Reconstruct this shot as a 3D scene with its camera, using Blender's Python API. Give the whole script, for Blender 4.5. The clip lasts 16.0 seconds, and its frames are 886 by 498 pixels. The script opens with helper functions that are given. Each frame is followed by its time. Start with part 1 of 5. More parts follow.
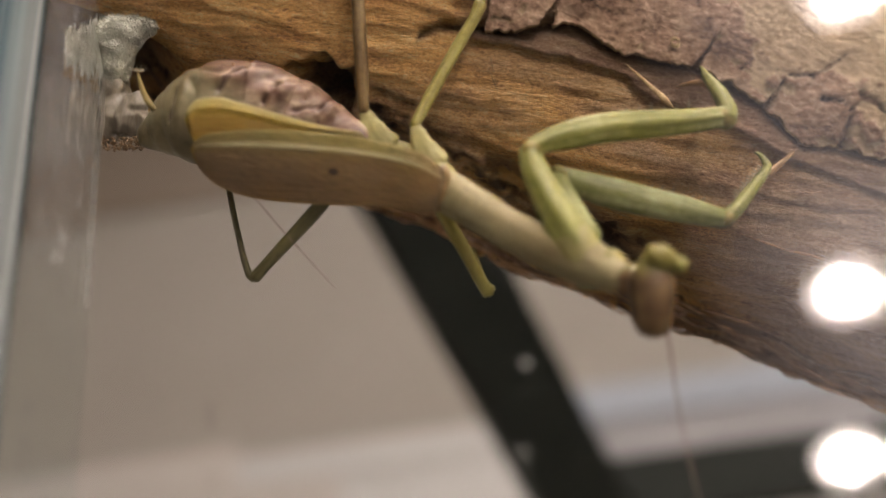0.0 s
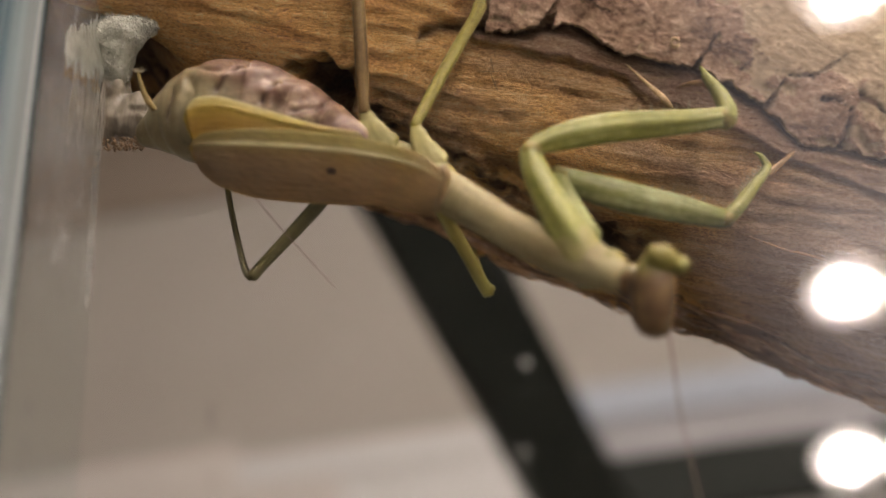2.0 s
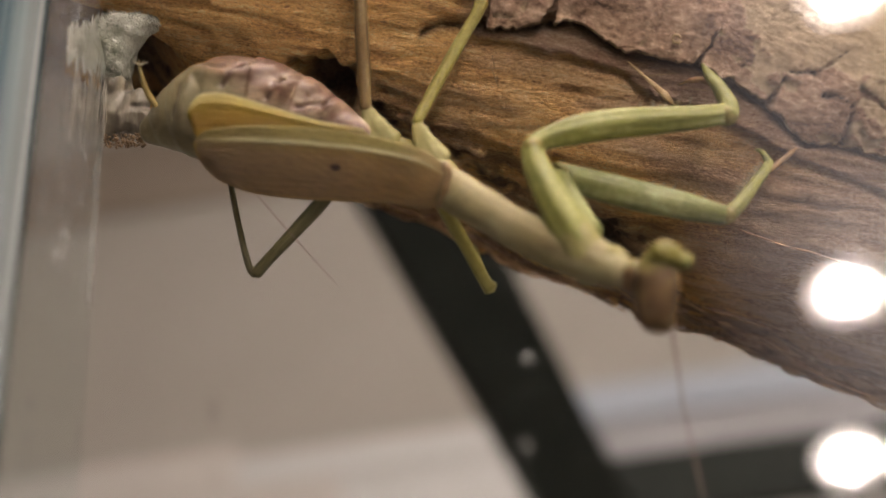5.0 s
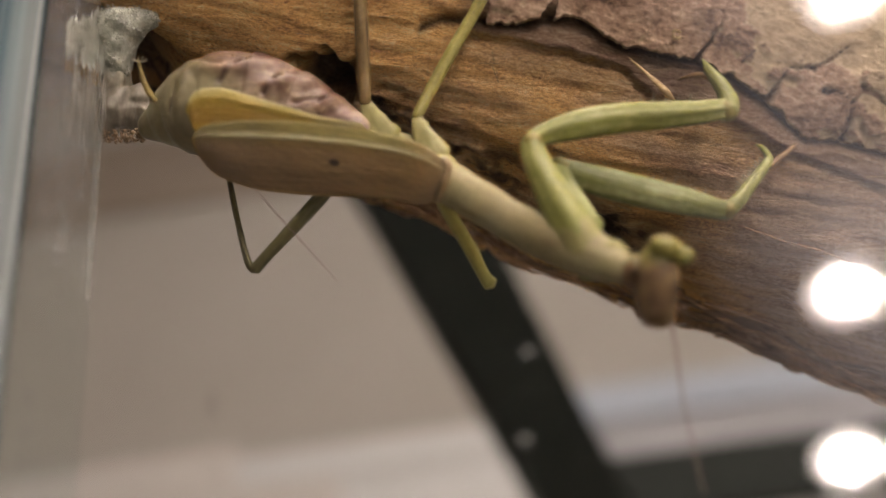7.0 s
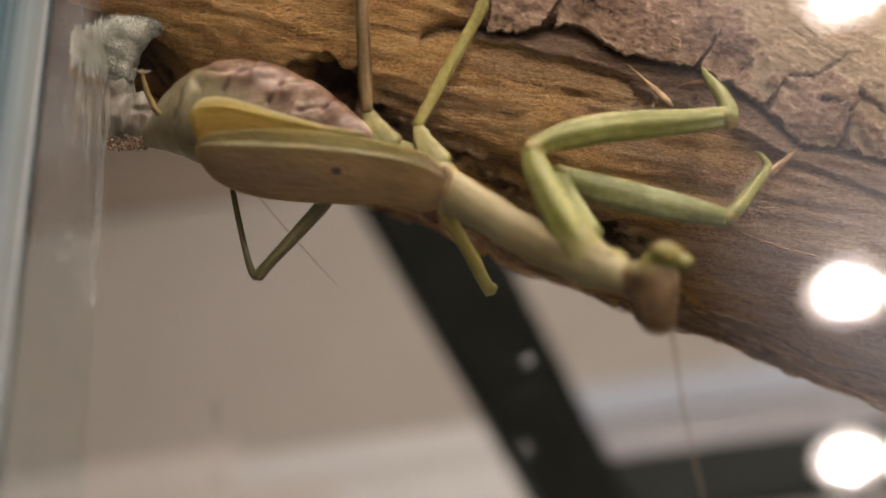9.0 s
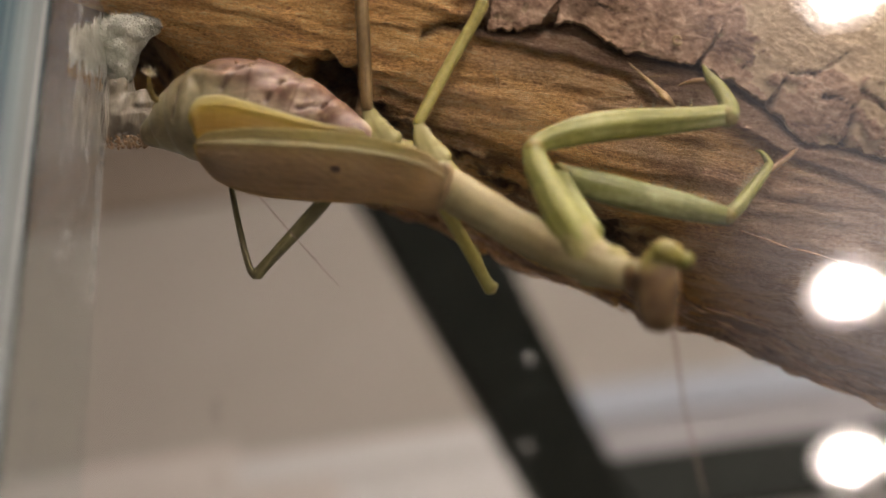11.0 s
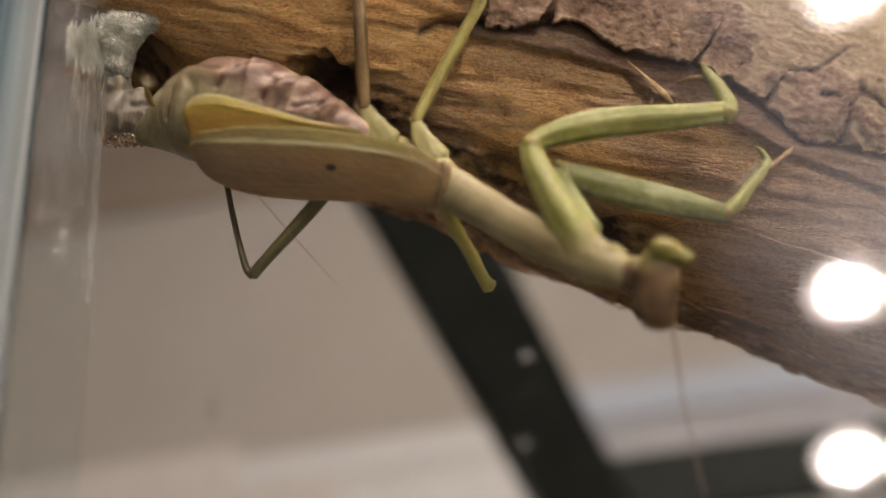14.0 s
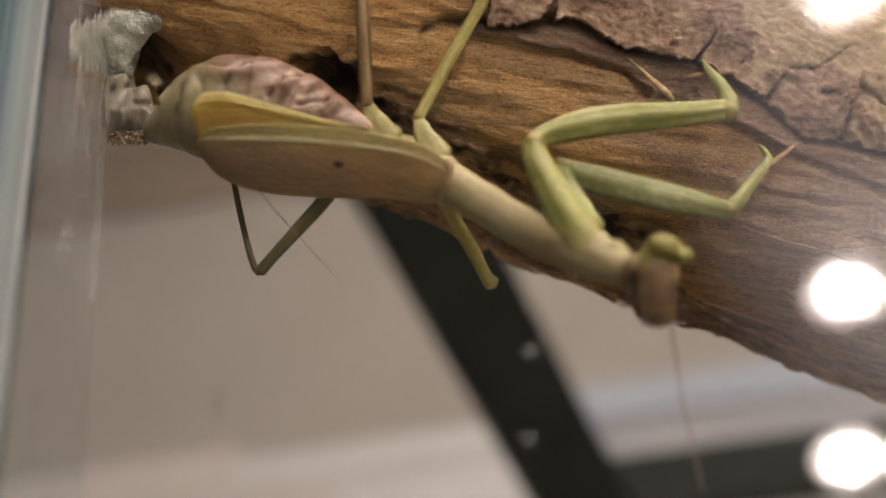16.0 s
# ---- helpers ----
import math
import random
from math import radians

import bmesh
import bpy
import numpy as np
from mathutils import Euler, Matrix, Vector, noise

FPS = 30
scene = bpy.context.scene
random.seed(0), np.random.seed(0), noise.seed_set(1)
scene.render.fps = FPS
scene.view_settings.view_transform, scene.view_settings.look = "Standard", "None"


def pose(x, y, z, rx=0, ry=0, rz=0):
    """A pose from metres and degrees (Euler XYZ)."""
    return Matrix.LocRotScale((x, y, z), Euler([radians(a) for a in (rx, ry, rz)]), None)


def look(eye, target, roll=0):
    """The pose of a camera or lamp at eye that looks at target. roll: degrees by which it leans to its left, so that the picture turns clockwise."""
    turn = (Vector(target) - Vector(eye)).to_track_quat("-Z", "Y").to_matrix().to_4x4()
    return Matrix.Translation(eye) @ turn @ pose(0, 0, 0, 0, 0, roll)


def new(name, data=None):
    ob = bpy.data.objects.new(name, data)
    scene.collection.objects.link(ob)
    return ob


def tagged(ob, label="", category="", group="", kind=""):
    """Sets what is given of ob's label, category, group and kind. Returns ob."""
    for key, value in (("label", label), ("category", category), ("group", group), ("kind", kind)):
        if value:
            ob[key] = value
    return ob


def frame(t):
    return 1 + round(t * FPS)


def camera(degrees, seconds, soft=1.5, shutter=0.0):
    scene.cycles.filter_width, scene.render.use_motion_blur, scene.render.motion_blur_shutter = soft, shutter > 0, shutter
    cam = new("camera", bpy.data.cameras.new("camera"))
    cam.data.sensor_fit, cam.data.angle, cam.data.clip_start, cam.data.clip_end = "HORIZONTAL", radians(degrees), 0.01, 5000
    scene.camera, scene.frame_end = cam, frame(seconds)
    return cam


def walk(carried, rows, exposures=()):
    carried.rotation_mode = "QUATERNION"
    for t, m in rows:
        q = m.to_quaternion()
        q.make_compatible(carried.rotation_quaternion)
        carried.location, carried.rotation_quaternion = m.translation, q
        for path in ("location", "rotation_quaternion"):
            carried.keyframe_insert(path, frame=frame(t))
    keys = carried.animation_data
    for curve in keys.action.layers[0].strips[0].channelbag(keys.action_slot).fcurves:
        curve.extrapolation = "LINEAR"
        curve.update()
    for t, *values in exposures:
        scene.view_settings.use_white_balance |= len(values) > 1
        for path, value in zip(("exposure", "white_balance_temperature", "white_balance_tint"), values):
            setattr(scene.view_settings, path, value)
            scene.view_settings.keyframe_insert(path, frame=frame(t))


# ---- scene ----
cam = camera(50, 16.0, soft=1.45)
cam.data.dof.use_dof = True
cam.data.dof.focus_distance = 0.1165
cam.data.dof.aperture_fstop = 9.6
walk(cam, [
    (0, pose(0.00007, -0.00010, 1.45037, 120.244, 6.923, 4.022)),
    (0.5, pose(0.00002, -0.00012, 1.45031, 120.250, 6.945, 4.027)),
    (1, pose(0.00002, -0.00022, 1.45030, 120.242, 6.924, 4.017)),
    (1.5, pose(0.00005, -0.00019, 1.45033, 120.243, 6.923, 4.020)),
    (2, pose(0.00005, -0.00021, 1.45032, 120.244, 6.920, 4.019)),
    (2.5, pose(0.00006, -0.00019, 1.45033, 120.243, 6.913, 4.015)),
    (3, pose(0.00002, -0.00021, 1.45032, 120.244, 6.929, 4.018)),
    (3.5, pose(0.00003, -0.00032, 1.45029, 120.239, 6.887, 3.998)),
    (4, pose(-0.00011, -0.00018, 1.45019, 120.252, 6.927, 4.011)),
    (6.5, pose(-0.00025, 0.00026, 1.44963, 120.288, 6.916, 4.003)),
    (7, pose(-0.00026, 0.00043, 1.44955, 120.292, 6.905, 3.998)),
    (7.5, pose(-0.00022, 0.00031, 1.44959, 120.292, 6.947, 4.018)),
    (8, pose(-0.00024, -0.00016, 1.44951, 120.285, 6.904, 3.999)),
    (8.5, pose(-0.00028, -0.00047, 1.44966, 120.273, 6.912, 3.998)),
    (9, pose(-0.00029, -0.00072, 1.44990, 120.258, 6.925, 4.000)),
    (11.5, pose(-0.00039, -0.00030, 1.44992, 120.272, 6.957, 4.010)),
    (12, pose(-0.00035, -0.00031, 1.44994, 120.271, 6.958, 4.013)),
    (12.5, pose(-0.00037, -0.00027, 1.44992, 120.272, 6.985, 4.025)),
    (13, pose(-0.00033, -0.00028, 1.45009, 120.265, 7.003, 4.032)),
    (13.5, pose(-0.00017, -0.00022, 1.45001, 120.270, 6.984, 4.035)),
    (14, pose(-0.00016, 0.00001, 1.44974, 120.290, 7.024, 4.054)),
    (14.5, pose(-0.00031, -0.00003, 1.44951, 120.299, 7.019, 4.043)),
    (15, pose(-0.00026, -0.00004, 1.44933, 120.308, 7.029, 4.054)),
    (15.5, pose(-0.00048, -0.00011, 1.44935, 120.305, 7.040, 4.044)),
    (16, pose(-0.00054, -0.00020, 1.44926, 120.313, 7.069, 4.054)),
])

# ---- light ----
world = bpy.data.worlds.new("world")
world.use_nodes = True
world.node_tree.nodes["Background"].inputs[0].default_value = (0.9, 0.92, 1.0, 1)
world.node_tree.nodes["Background"].inputs[1].default_value = 0.05
scene.world = world
LAMP_POWER = 420.0
HALO_POWER = 17.0
WALL_FILL_POWER = 26.0
LOG_FILL_POWER = 105.0
scene.view_settings.exposure = 0.0


# ---- materials ----
def nodes_of(name, rough=0.5, **kw):
    m = bpy.data.materials.new(name)
    m.use_nodes = True
    n, l = m.node_tree.nodes, m.node_tree.links
    b = n["Principled BSDF"]
    b.inputs["Roughness"].default_value = rough
    for k, v in kw.items():
        b.inputs[k.replace("_", " ")].default_value = v
    return m, n, l, b


def coords(n, l, scale=(1, 1, 1), kind="Object"):
    t = n.new("ShaderNodeTexCoord")
    mp = n.new("ShaderNodeMapping")
    mp.inputs["Scale"].default_value = scale
    l.new(t.outputs[kind], mp.inputs["Vector"])
    return mp.outputs["Vector"]


def noise_tex(n, l, vec, scale, detail=6, rough=0.6, distort=0.0):
    t = n.new("ShaderNodeTexNoise")
    t.inputs["Scale"].default_value, t.inputs["Detail"].default_value = scale, detail
    t.inputs["Roughness"].default_value, t.inputs["Distortion"].default_value = rough, distort
    l.new(vec, t.inputs["Vector"])
    return t.outputs["Fac"]


def ramp(n, l, fac, stops):
    r = n.new("ShaderNodeValToRGB")
    e = r.color_ramp.elements
    while len(e) < len(stops):
        e.new(0.5)
    for el, (p, c) in zip(e, stops):
        el.position, el.color = p, (*c, 1)
    l.new(fac, r.inputs["Fac"])
    return r.outputs["Color"]


def mix(n, l, fac, a, b, blend="MIX"):
    x = n.new("ShaderNodeMix")
    x.data_type, x.blend_type = "RGBA", blend
    for s, v in ((x.inputs[0], fac), (x.inputs[6], a), (x.inputs[7], b)):
        if isinstance(v, (int, float)):
            s.default_value = v
        elif isinstance(v, tuple):
            s.default_value = (*v, 1)
        else:
            l.new(v, s)
    return x.outputs[2]


def mathn(n, l, op, a, b=0.0):
    x = n.new("ShaderNodeMath")
    x.operation = op
    for s, v in zip(x.inputs, (a, b)):
        if isinstance(v, (int, float)):
            s.default_value = v
        else:
            l.new(v, s)
    return x.outputs[0]


def bump(n, l, b, height, dist, strength=1.0):
    x = n.new("ShaderNodeBump")
    x.inputs["Distance"].default_value, x.inputs["Strength"].default_value = dist, strength
    l.new(height, x.inputs["Height"])
    l.new(x.outputs["Normal"], b.inputs["Normal"])


def mottled(name, stops, scale, rough=0.5, bump_mm=0.0, stretch=(1, 1, 1), **kw):
    """A plain mottled surface: two noises through a ramp, fine relief."""
    m, n, l, b = nodes_of(name, rough, **kw)
    v = coords(n, l, stretch)
    a = noise_tex(n, l, v, scale)
    c = noise_tex(n, l, v, scale * 6.3)
    f = mathn(n, l, "ADD", mathn(n, l, "MULTIPLY", a, 0.7), mathn(n, l, "MULTIPLY", c, 0.3))
    l.new(ramp(n, l, f, stops), b.inputs["Base Color"])
    if bump_mm:
        bump(n, l, b, f, bump_mm * 0.001)
    return m


def wood_material():
    """Fibrous wood: the UV map runs along and across the grain in metres."""
    m, n, l, b = nodes_of("weathered_wood", 0.74)
    uv = n.new("ShaderNodeTexCoord")
    sway = n.new("ShaderNodeTexNoise")
    sway.inputs["Scale"].default_value, sway.inputs["Detail"].default_value = 130, 3
    l.new(uv.outputs["UV"], sway.inputs["Vector"])
    away = n.new("ShaderNodeVectorMath")
    away.operation = "MULTIPLY_ADD"
    l.new(sway.outputs["Color"], away.inputs[0])
    away.inputs[1].default_value = (0.0, 0.0016, 0.0)
    l.new(uv.outputs["UV"], away.inputs[2])

    def streaks(scale, detail, rough, distort=0.0):
        mp = n.new("ShaderNodeMapping")
        mp.inputs["Scale"].default_value = (*scale, 1)
        l.new(away.outputs[0], mp.inputs["Vector"])
        return noise_tex(n, l, mp.outputs["Vector"], 1.0, detail, rough, distort)

    fib = streaks((70, 800), 8, 0.66, 0.5)
    fine = streaks((900, 4600), 6, 0.72, 1.0)
    flecks = streaks((2400, 3800), 6, 0.8, 0.6)
    patch = streaks((26, 70), 4, 0.6, 0.4)
    stain = streaks((60, 240), 6, 0.68, 0.8)
    pits = streaks((420, 2300), 4, 0.6, 0.6)
    f = mathn(n, l, "ADD", mathn(n, l, "MULTIPLY", fib, 0.27), mathn(n, l, "ADD", mathn(n, l, "MULTIPLY", fine, 0.33), mathn(n, l, "MULTIPLY", flecks, 0.4)))
    c1 = ramp(n, l, f, [(0.4, (0.3, 0.13, 0.04)), (0.455, (0.66, 0.325, 0.1)), (0.505, (1.0, 0.55, 0.165)), (0.57, (1.0, 0.77, 0.36))])
    c2 = ramp(n, l, f, [(0.4, (0.25, 0.135, 0.075)), (0.48, (0.6, 0.365, 0.21)), (0.57, (0.98, 0.71, 0.46))])
    sep = n.new("ShaderNodeSeparateXYZ")
    l.new(uv.outputs["UV"], sep.inputs[0])
    aged = mathn(n, l, "MULTIPLY", ramp(n, l, mathn(n, l, "MULTIPLY", sep.outputs[0], 5.0), [(0.4, (0, 0, 0)), (0.56, (1, 1, 1))]), 0.2)
    c = mix(n, l, ramp(n, l, mathn(n, l, "ADD", patch, aged), [(0.46, (0, 0, 0)), (0.66, (1, 1, 1))]), c1, c2)
    c = mix(n, l, ramp(n, l, stain, [(0.2, (0.5, 0.5, 0.5)), (0.34, (0, 0, 0))]), c, (0.2, 0.095, 0.042))
    c = mix(n, l, ramp(n, l, pits, [(0.26, (0.5, 0.5, 0.5)), (0.36, (0, 0, 0))]), c, (0.12, 0.056, 0.025))
    # greyish inner bark left on the wood
    inner = n.new("ShaderNodeAttribute")
    inner.attribute_name = "inner"
    c = mix(n, l, mathn(n, l, "MULTIPLY", inner.outputs["Fac"], 0.85), c, ramp(n, l, f, [(0.4, (0.2, 0.11, 0.075)), (0.5, (0.4, 0.25, 0.18)), (0.58, (0.62, 0.44, 0.325))]))
    # darkens for rot, and for shade painted in gaps and hollows
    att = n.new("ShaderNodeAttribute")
    att.attribute_name = "rot_shade"
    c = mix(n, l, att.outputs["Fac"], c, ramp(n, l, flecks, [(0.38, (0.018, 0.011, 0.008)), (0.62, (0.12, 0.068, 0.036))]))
    l.new(c, b.inputs["Base Color"])
    bump(n, l, b, mathn(n, l, "ADD", f, mathn(n, l, "MULTIPLY", pits, 0.35)), 0.0022, 1.0)
    return m


def bark_material():
    """Outer bark, reddish brown and rough; paler where its outer layer has flaked off (attribute worn)."""
    m, n, l, b = nodes_of("bark", 0.82)
    big = noise_tex(n, l, coords(n, l, (110, 190, 190)), 1.0, 6, 0.65, 0.3)
    fine = noise_tex(n, l, coords(n, l, (900, 1500, 1500)), 1.0, 7, 0.75, 0.2)
    f = mathn(n, l, "ADD", mathn(n, l, "MULTIPLY", big, 0.45), mathn(n, l, "MULTIPLY", fine, 0.55))
    c1 = ramp(n, l, f, [(0.4, (0.2, 0.11, 0.07)), (0.48, (0.48, 0.295, 0.195)), (0.54, (0.68, 0.45, 0.305)), (0.61, (0.95, 0.71, 0.51))])
    c2 = ramp(n, l, f, [(0.36, (0.5, 0.34, 0.2)), (0.5, (0.8, 0.6, 0.385)), (0.64, (0.98, 0.8, 0.57))])
    worn = n.new("ShaderNodeAttribute")
    worn.attribute_name = "worn"
    c = mix(n, l, worn.outputs["Fac"], c1, c2)
    # crack shade is mixed into the colour besides the carved depth
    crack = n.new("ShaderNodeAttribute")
    crack.attribute_name = "rot_shade"
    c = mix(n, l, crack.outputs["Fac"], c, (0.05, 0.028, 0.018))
    l.new(c, b.inputs["Base Color"])
    bump(n, l, b, f, 0.002)
    return m


def glass_material():
    m = bpy.data.materials.new("clear_glass")
    m.use_nodes = True
    n, l = m.node_tree.nodes, m.node_tree.links
    n.remove(n["Principled BSDF"])
    g = n.new("ShaderNodeBsdfGlass")
    g.inputs["Color"].default_value = (0.97, 0.99, 0.985, 1)
    g.inputs["Roughness"].default_value, g.inputs["IOR"].default_value = 0.0, 1.5
    l.new(g.outputs[0], n["Material Output"].inputs["Surface"])
    return m


def wing_material(name, across, tip, base, spot=False, pale=0.0):
    """Leathery wing: colours run across it (UV y) and fade to tip and base (UV x); fine net of veins."""
    m, n, l, b = nodes_of(name, 0.46, Specular_IOR_Level=0.35, Subsurface_Weight=0.2, Subsurface_Radius=(0.002, 0.0015, 0.0008), Subsurface_Scale=1.0)
    uv = n.new("ShaderNodeTexCoord")
    sep = n.new("ShaderNodeSeparateXYZ")
    l.new(uv.outputs["UV"], sep.inputs[0])
    grain = noise_tex(n, l, coords(n, l, (7, 60, 1), "UV"), 1.0, 6, 0.65, 0.6)
    soft = noise_tex(n, l, coords(n, l, (9, 5, 1), "UV"), 1.0, 4, 0.6, 0.4)
    net = n.new("ShaderNodeTexVoronoi")
    net.feature = "DISTANCE_TO_EDGE"
    net.inputs["Scale"].default_value = 1.0
    mp = coords(n, l, (44, 17, 1), "UV")
    l.new(mp, net.inputs["Vector"])
    cells = ramp(n, l, net.outputs["Distance"], [(0.0, (0.55, 0.55, 0.55)), (0.16, (1, 1, 1))])
    t = mathn(n, l, "ADD", sep.outputs[1], mathn(n, l, "MULTIPLY", mathn(n, l, "SUBTRACT", soft, 0.5), 0.035))
    c = ramp(n, l, t, across)
    x = mathn(n, l, "ADD", sep.outputs[0], mathn(n, l, "MULTIPLY", mathn(n, l, "SUBTRACT", soft, 0.5), 0.2))
    if pale:
        # pale lengthwise vein, and a pale front band that fades towards the tip
        vein_at = ramp(n, l, t, [(0.725, (0, 0, 0)), (0.76, (1, 1, 1)), (0.785, (1, 1, 1)), (0.825, (0, 0, 0))])
        c = mix(n, l, mathn(n, l, "MULTIPLY", vein_at, ramp(n, l, x, [(0.0, (pale, pale, pale)), (0.62, (0.6, 0.6, 0.6)), (0.88, (0.1, 0.1, 0.1))])), c, (0.95, 0.85, 0.5))
        band = ramp(n, l, t, [(0.81, (0, 0, 0)), (0.86, (1, 1, 1)), (0.98, (0.8, 0.8, 0.8))])
        c = mix(n, l, mathn(n, l, "MULTIPLY", band, ramp(n, l, x, [(0.1, (pale, pale, pale)), (0.42, (0.55, 0.55, 0.55)), (0.66, (0, 0, 0))])), c, (0.42, 0.355, 0.125))
    c = mix(n, l, ramp(n, l, x, [(0.88, (0, 0, 0)), (1.0, (0.85, 0.85, 0.85))]), c, tip)
    c = mix(n, l, ramp(n, l, x, [(0.02, (0.7, 0.7, 0.7)), (0.22, (0, 0, 0))]), c, base)
    c = mix(n, l, 0.55, c, ramp(n, l, grain, [(0.38, (0.5, 0.48, 0.45)), (0.62, (1.3, 1.3, 1.3))]), "MULTIPLY")
    vein = n.new("ShaderNodeTexWave")
    vein.inputs["Scale"].default_value, vein.inputs["Distortion"].default_value = 1.0, 6.0
    vein.inputs["Detail"].default_value, vein.inputs["Detail Scale"].default_value = 3.0, 1.5
    slant = n.new("ShaderNodeMapping")
    slant.inputs["Rotation"].default_value, slant.inputs["Scale"].default_value = (0, 0, 0.5), (7, 5, 1)
    l.new(uv.outputs["UV"], slant.inputs["Vector"])
    l.new(slant.outputs["Vector"], vein.inputs["Vector"])
    lines = ramp(n, l, vein.outputs["Fac"], [(0.0, (0.42, 0.39, 0.34)), (0.3, (1, 1, 1))])
    c = mix(n, l, 0.3, c, cells, "MULTIPLY")
    c = mix(n, l, 0.22, c, lines, "MULTIPLY")
    if spot:
        d = n.new("ShaderNodeVectorMath")
        d.operation = "DISTANCE"
        l.new(coords(n, l, (3.6, 1, 0), "UV"), d.inputs[0])
        d.inputs[1].default_value = (0.385 * 3.6, 0.47, 0)
        c = mix(n, l, ramp(n, l, d.outputs["Value"], [(0.035, (1, 1, 1)), (0.065, (0, 0, 0))]), c, (0.025, 0.01, 0.012))
    l.new(c, b.inputs["Base Color"])
    bump(n, l, b, mathn(n, l, "ADD", grain, mathn(n, l, "ADD", mathn(n, l, "MULTIPLY", cells, 0.12), mathn(n, l, "MULTIPLY", lines, 0.12))), 0.0005)
    return m


def limb_material(name, dark, base, light, rough=0.46, soft=0.3):
    """Smooth insect skin: streaks along the limb, small freckles."""
    m, n, l, b = nodes_of(name, rough, Specular_IOR_Level=0.4, Subsurface_Weight=soft, Subsurface_Radius=(0.002, 0.0018, 0.001), Subsurface_Scale=1.0)
    streak = noise_tex(n, l, coords(n, l, (9, 0.7, 1), "UV"), 1.0, 5, 0.65, 0.2)
    freck = noise_tex(n, l, coords(n, l, (1400, 1400, 1400)), 1.0, 4, 0.6)
    tone = noise_tex(n, l, coords(n, l, (130, 130, 130)), 1.0, 3, 0.5)
    f = mathn(n, l, "ADD", mathn(n, l, "MULTIPLY", streak, 0.5), mathn(n, l, "ADD", mathn(n, l, "MULTIPLY", freck, 0.2), mathn(n, l, "MULTIPLY", tone, 0.3)))
    l.new(ramp(n, l, f, [(0.39, dark), (0.5, base), (0.61, light)]), b.inputs["Base Color"])
    bump(n, l, b, f, 0.00035)
    return m


def abdomen_material():
    """Glossy stretched skin: pink above, grey-green towards tail and belly; blotches, fine wrinkles, dark specks."""
    m, n, l, b = nodes_of("abdomen_skin", 0.4, Specular_IOR_Level=0.55, Coat_Weight=0.25, Coat_Roughness=0.3, Subsurface_Weight=0.15, Subsurface_Radius=(0.0012, 0.0007, 0.0005), Subsurface_Scale=1.0)
    big = noise_tex(n, l, coords(n, l, (190, 260, 190)), 1.0, 5, 0.6, 0.4)
    fine = noise_tex(n, l, coords(n, l, (900, 1300, 900)), 1.0, 6, 0.7)
    f = mathn(n, l, "ADD", mathn(n, l, "MULTIPLY", big, 0.6), mathn(n, l, "MULTIPLY", fine, 0.4))
    pink = ramp(n, l, f, [(0.38, (0.09, 0.034, 0.021)), (0.46, (0.155, 0.075, 0.044)), (0.53, (0.225, 0.132, 0.078)), (0.61, (0.41, 0.3, 0.19))])
    green = ramp(n, l, f, [(0.36, (0.16, 0.12, 0.06)), (0.5, (0.25, 0.205, 0.105)), (0.64, (0.37, 0.315, 0.18))])
    t = n.new("ShaderNodeTexCoord")
    sep = n.new("ShaderNodeSeparateXYZ")
    l.new(t.outputs["Object"], sep.inputs[0])
    side = mathn(n, l, "ADD", sep.outputs[1], mathn(n, l, "MULTIPLY", sep.outputs[0], 0.55))
    side = mathn(n, l, "ADD", mathn(n, l, "MULTIPLY", side, 100), mathn(n, l, "MULTIPLY", mathn(n, l, "SUBTRACT", big, 0.5), 0.8))
    c = mix(n, l, ramp(n, l, side, [(0.34, (0, 0, 0)), (0.66, (1, 1, 1))]), green, pink)
    specks = noise_tex(n, l, coords(n, l, (700, 900, 700)), 1.0, 2, 0.5)
    c = mix(n, l, ramp(n, l, specks, [(0.25, (0.8, 0.8, 0.8)), (0.3, (0, 0, 0))]), c, (0.06, 0.025, 0.02))
    # crease darkness is put into the colour along the fold grooves
    groove_dark = n.new("ShaderNodeAttribute")
    groove_dark.attribute_name = "groove_dark"
    c = mix(n, l, mathn(n, l, "MULTIPLY", groove_dark.outputs["Fac"], 0.8), c, (0.065, 0.022, 0.018))
    l.new(c, b.inputs["Base Color"])
    fold = noise_tex(n, l, coords(n, l, (150, 120, 150)), 1.0, 4, 0.5, 0.8)
    bump(n, l, b, mathn(n, l, "ADD", mathn(n, l, "MULTIPLY", f, 0.8), mathn(n, l, "MULTIPLY", fold, 0.5)), 0.0005)
    return m


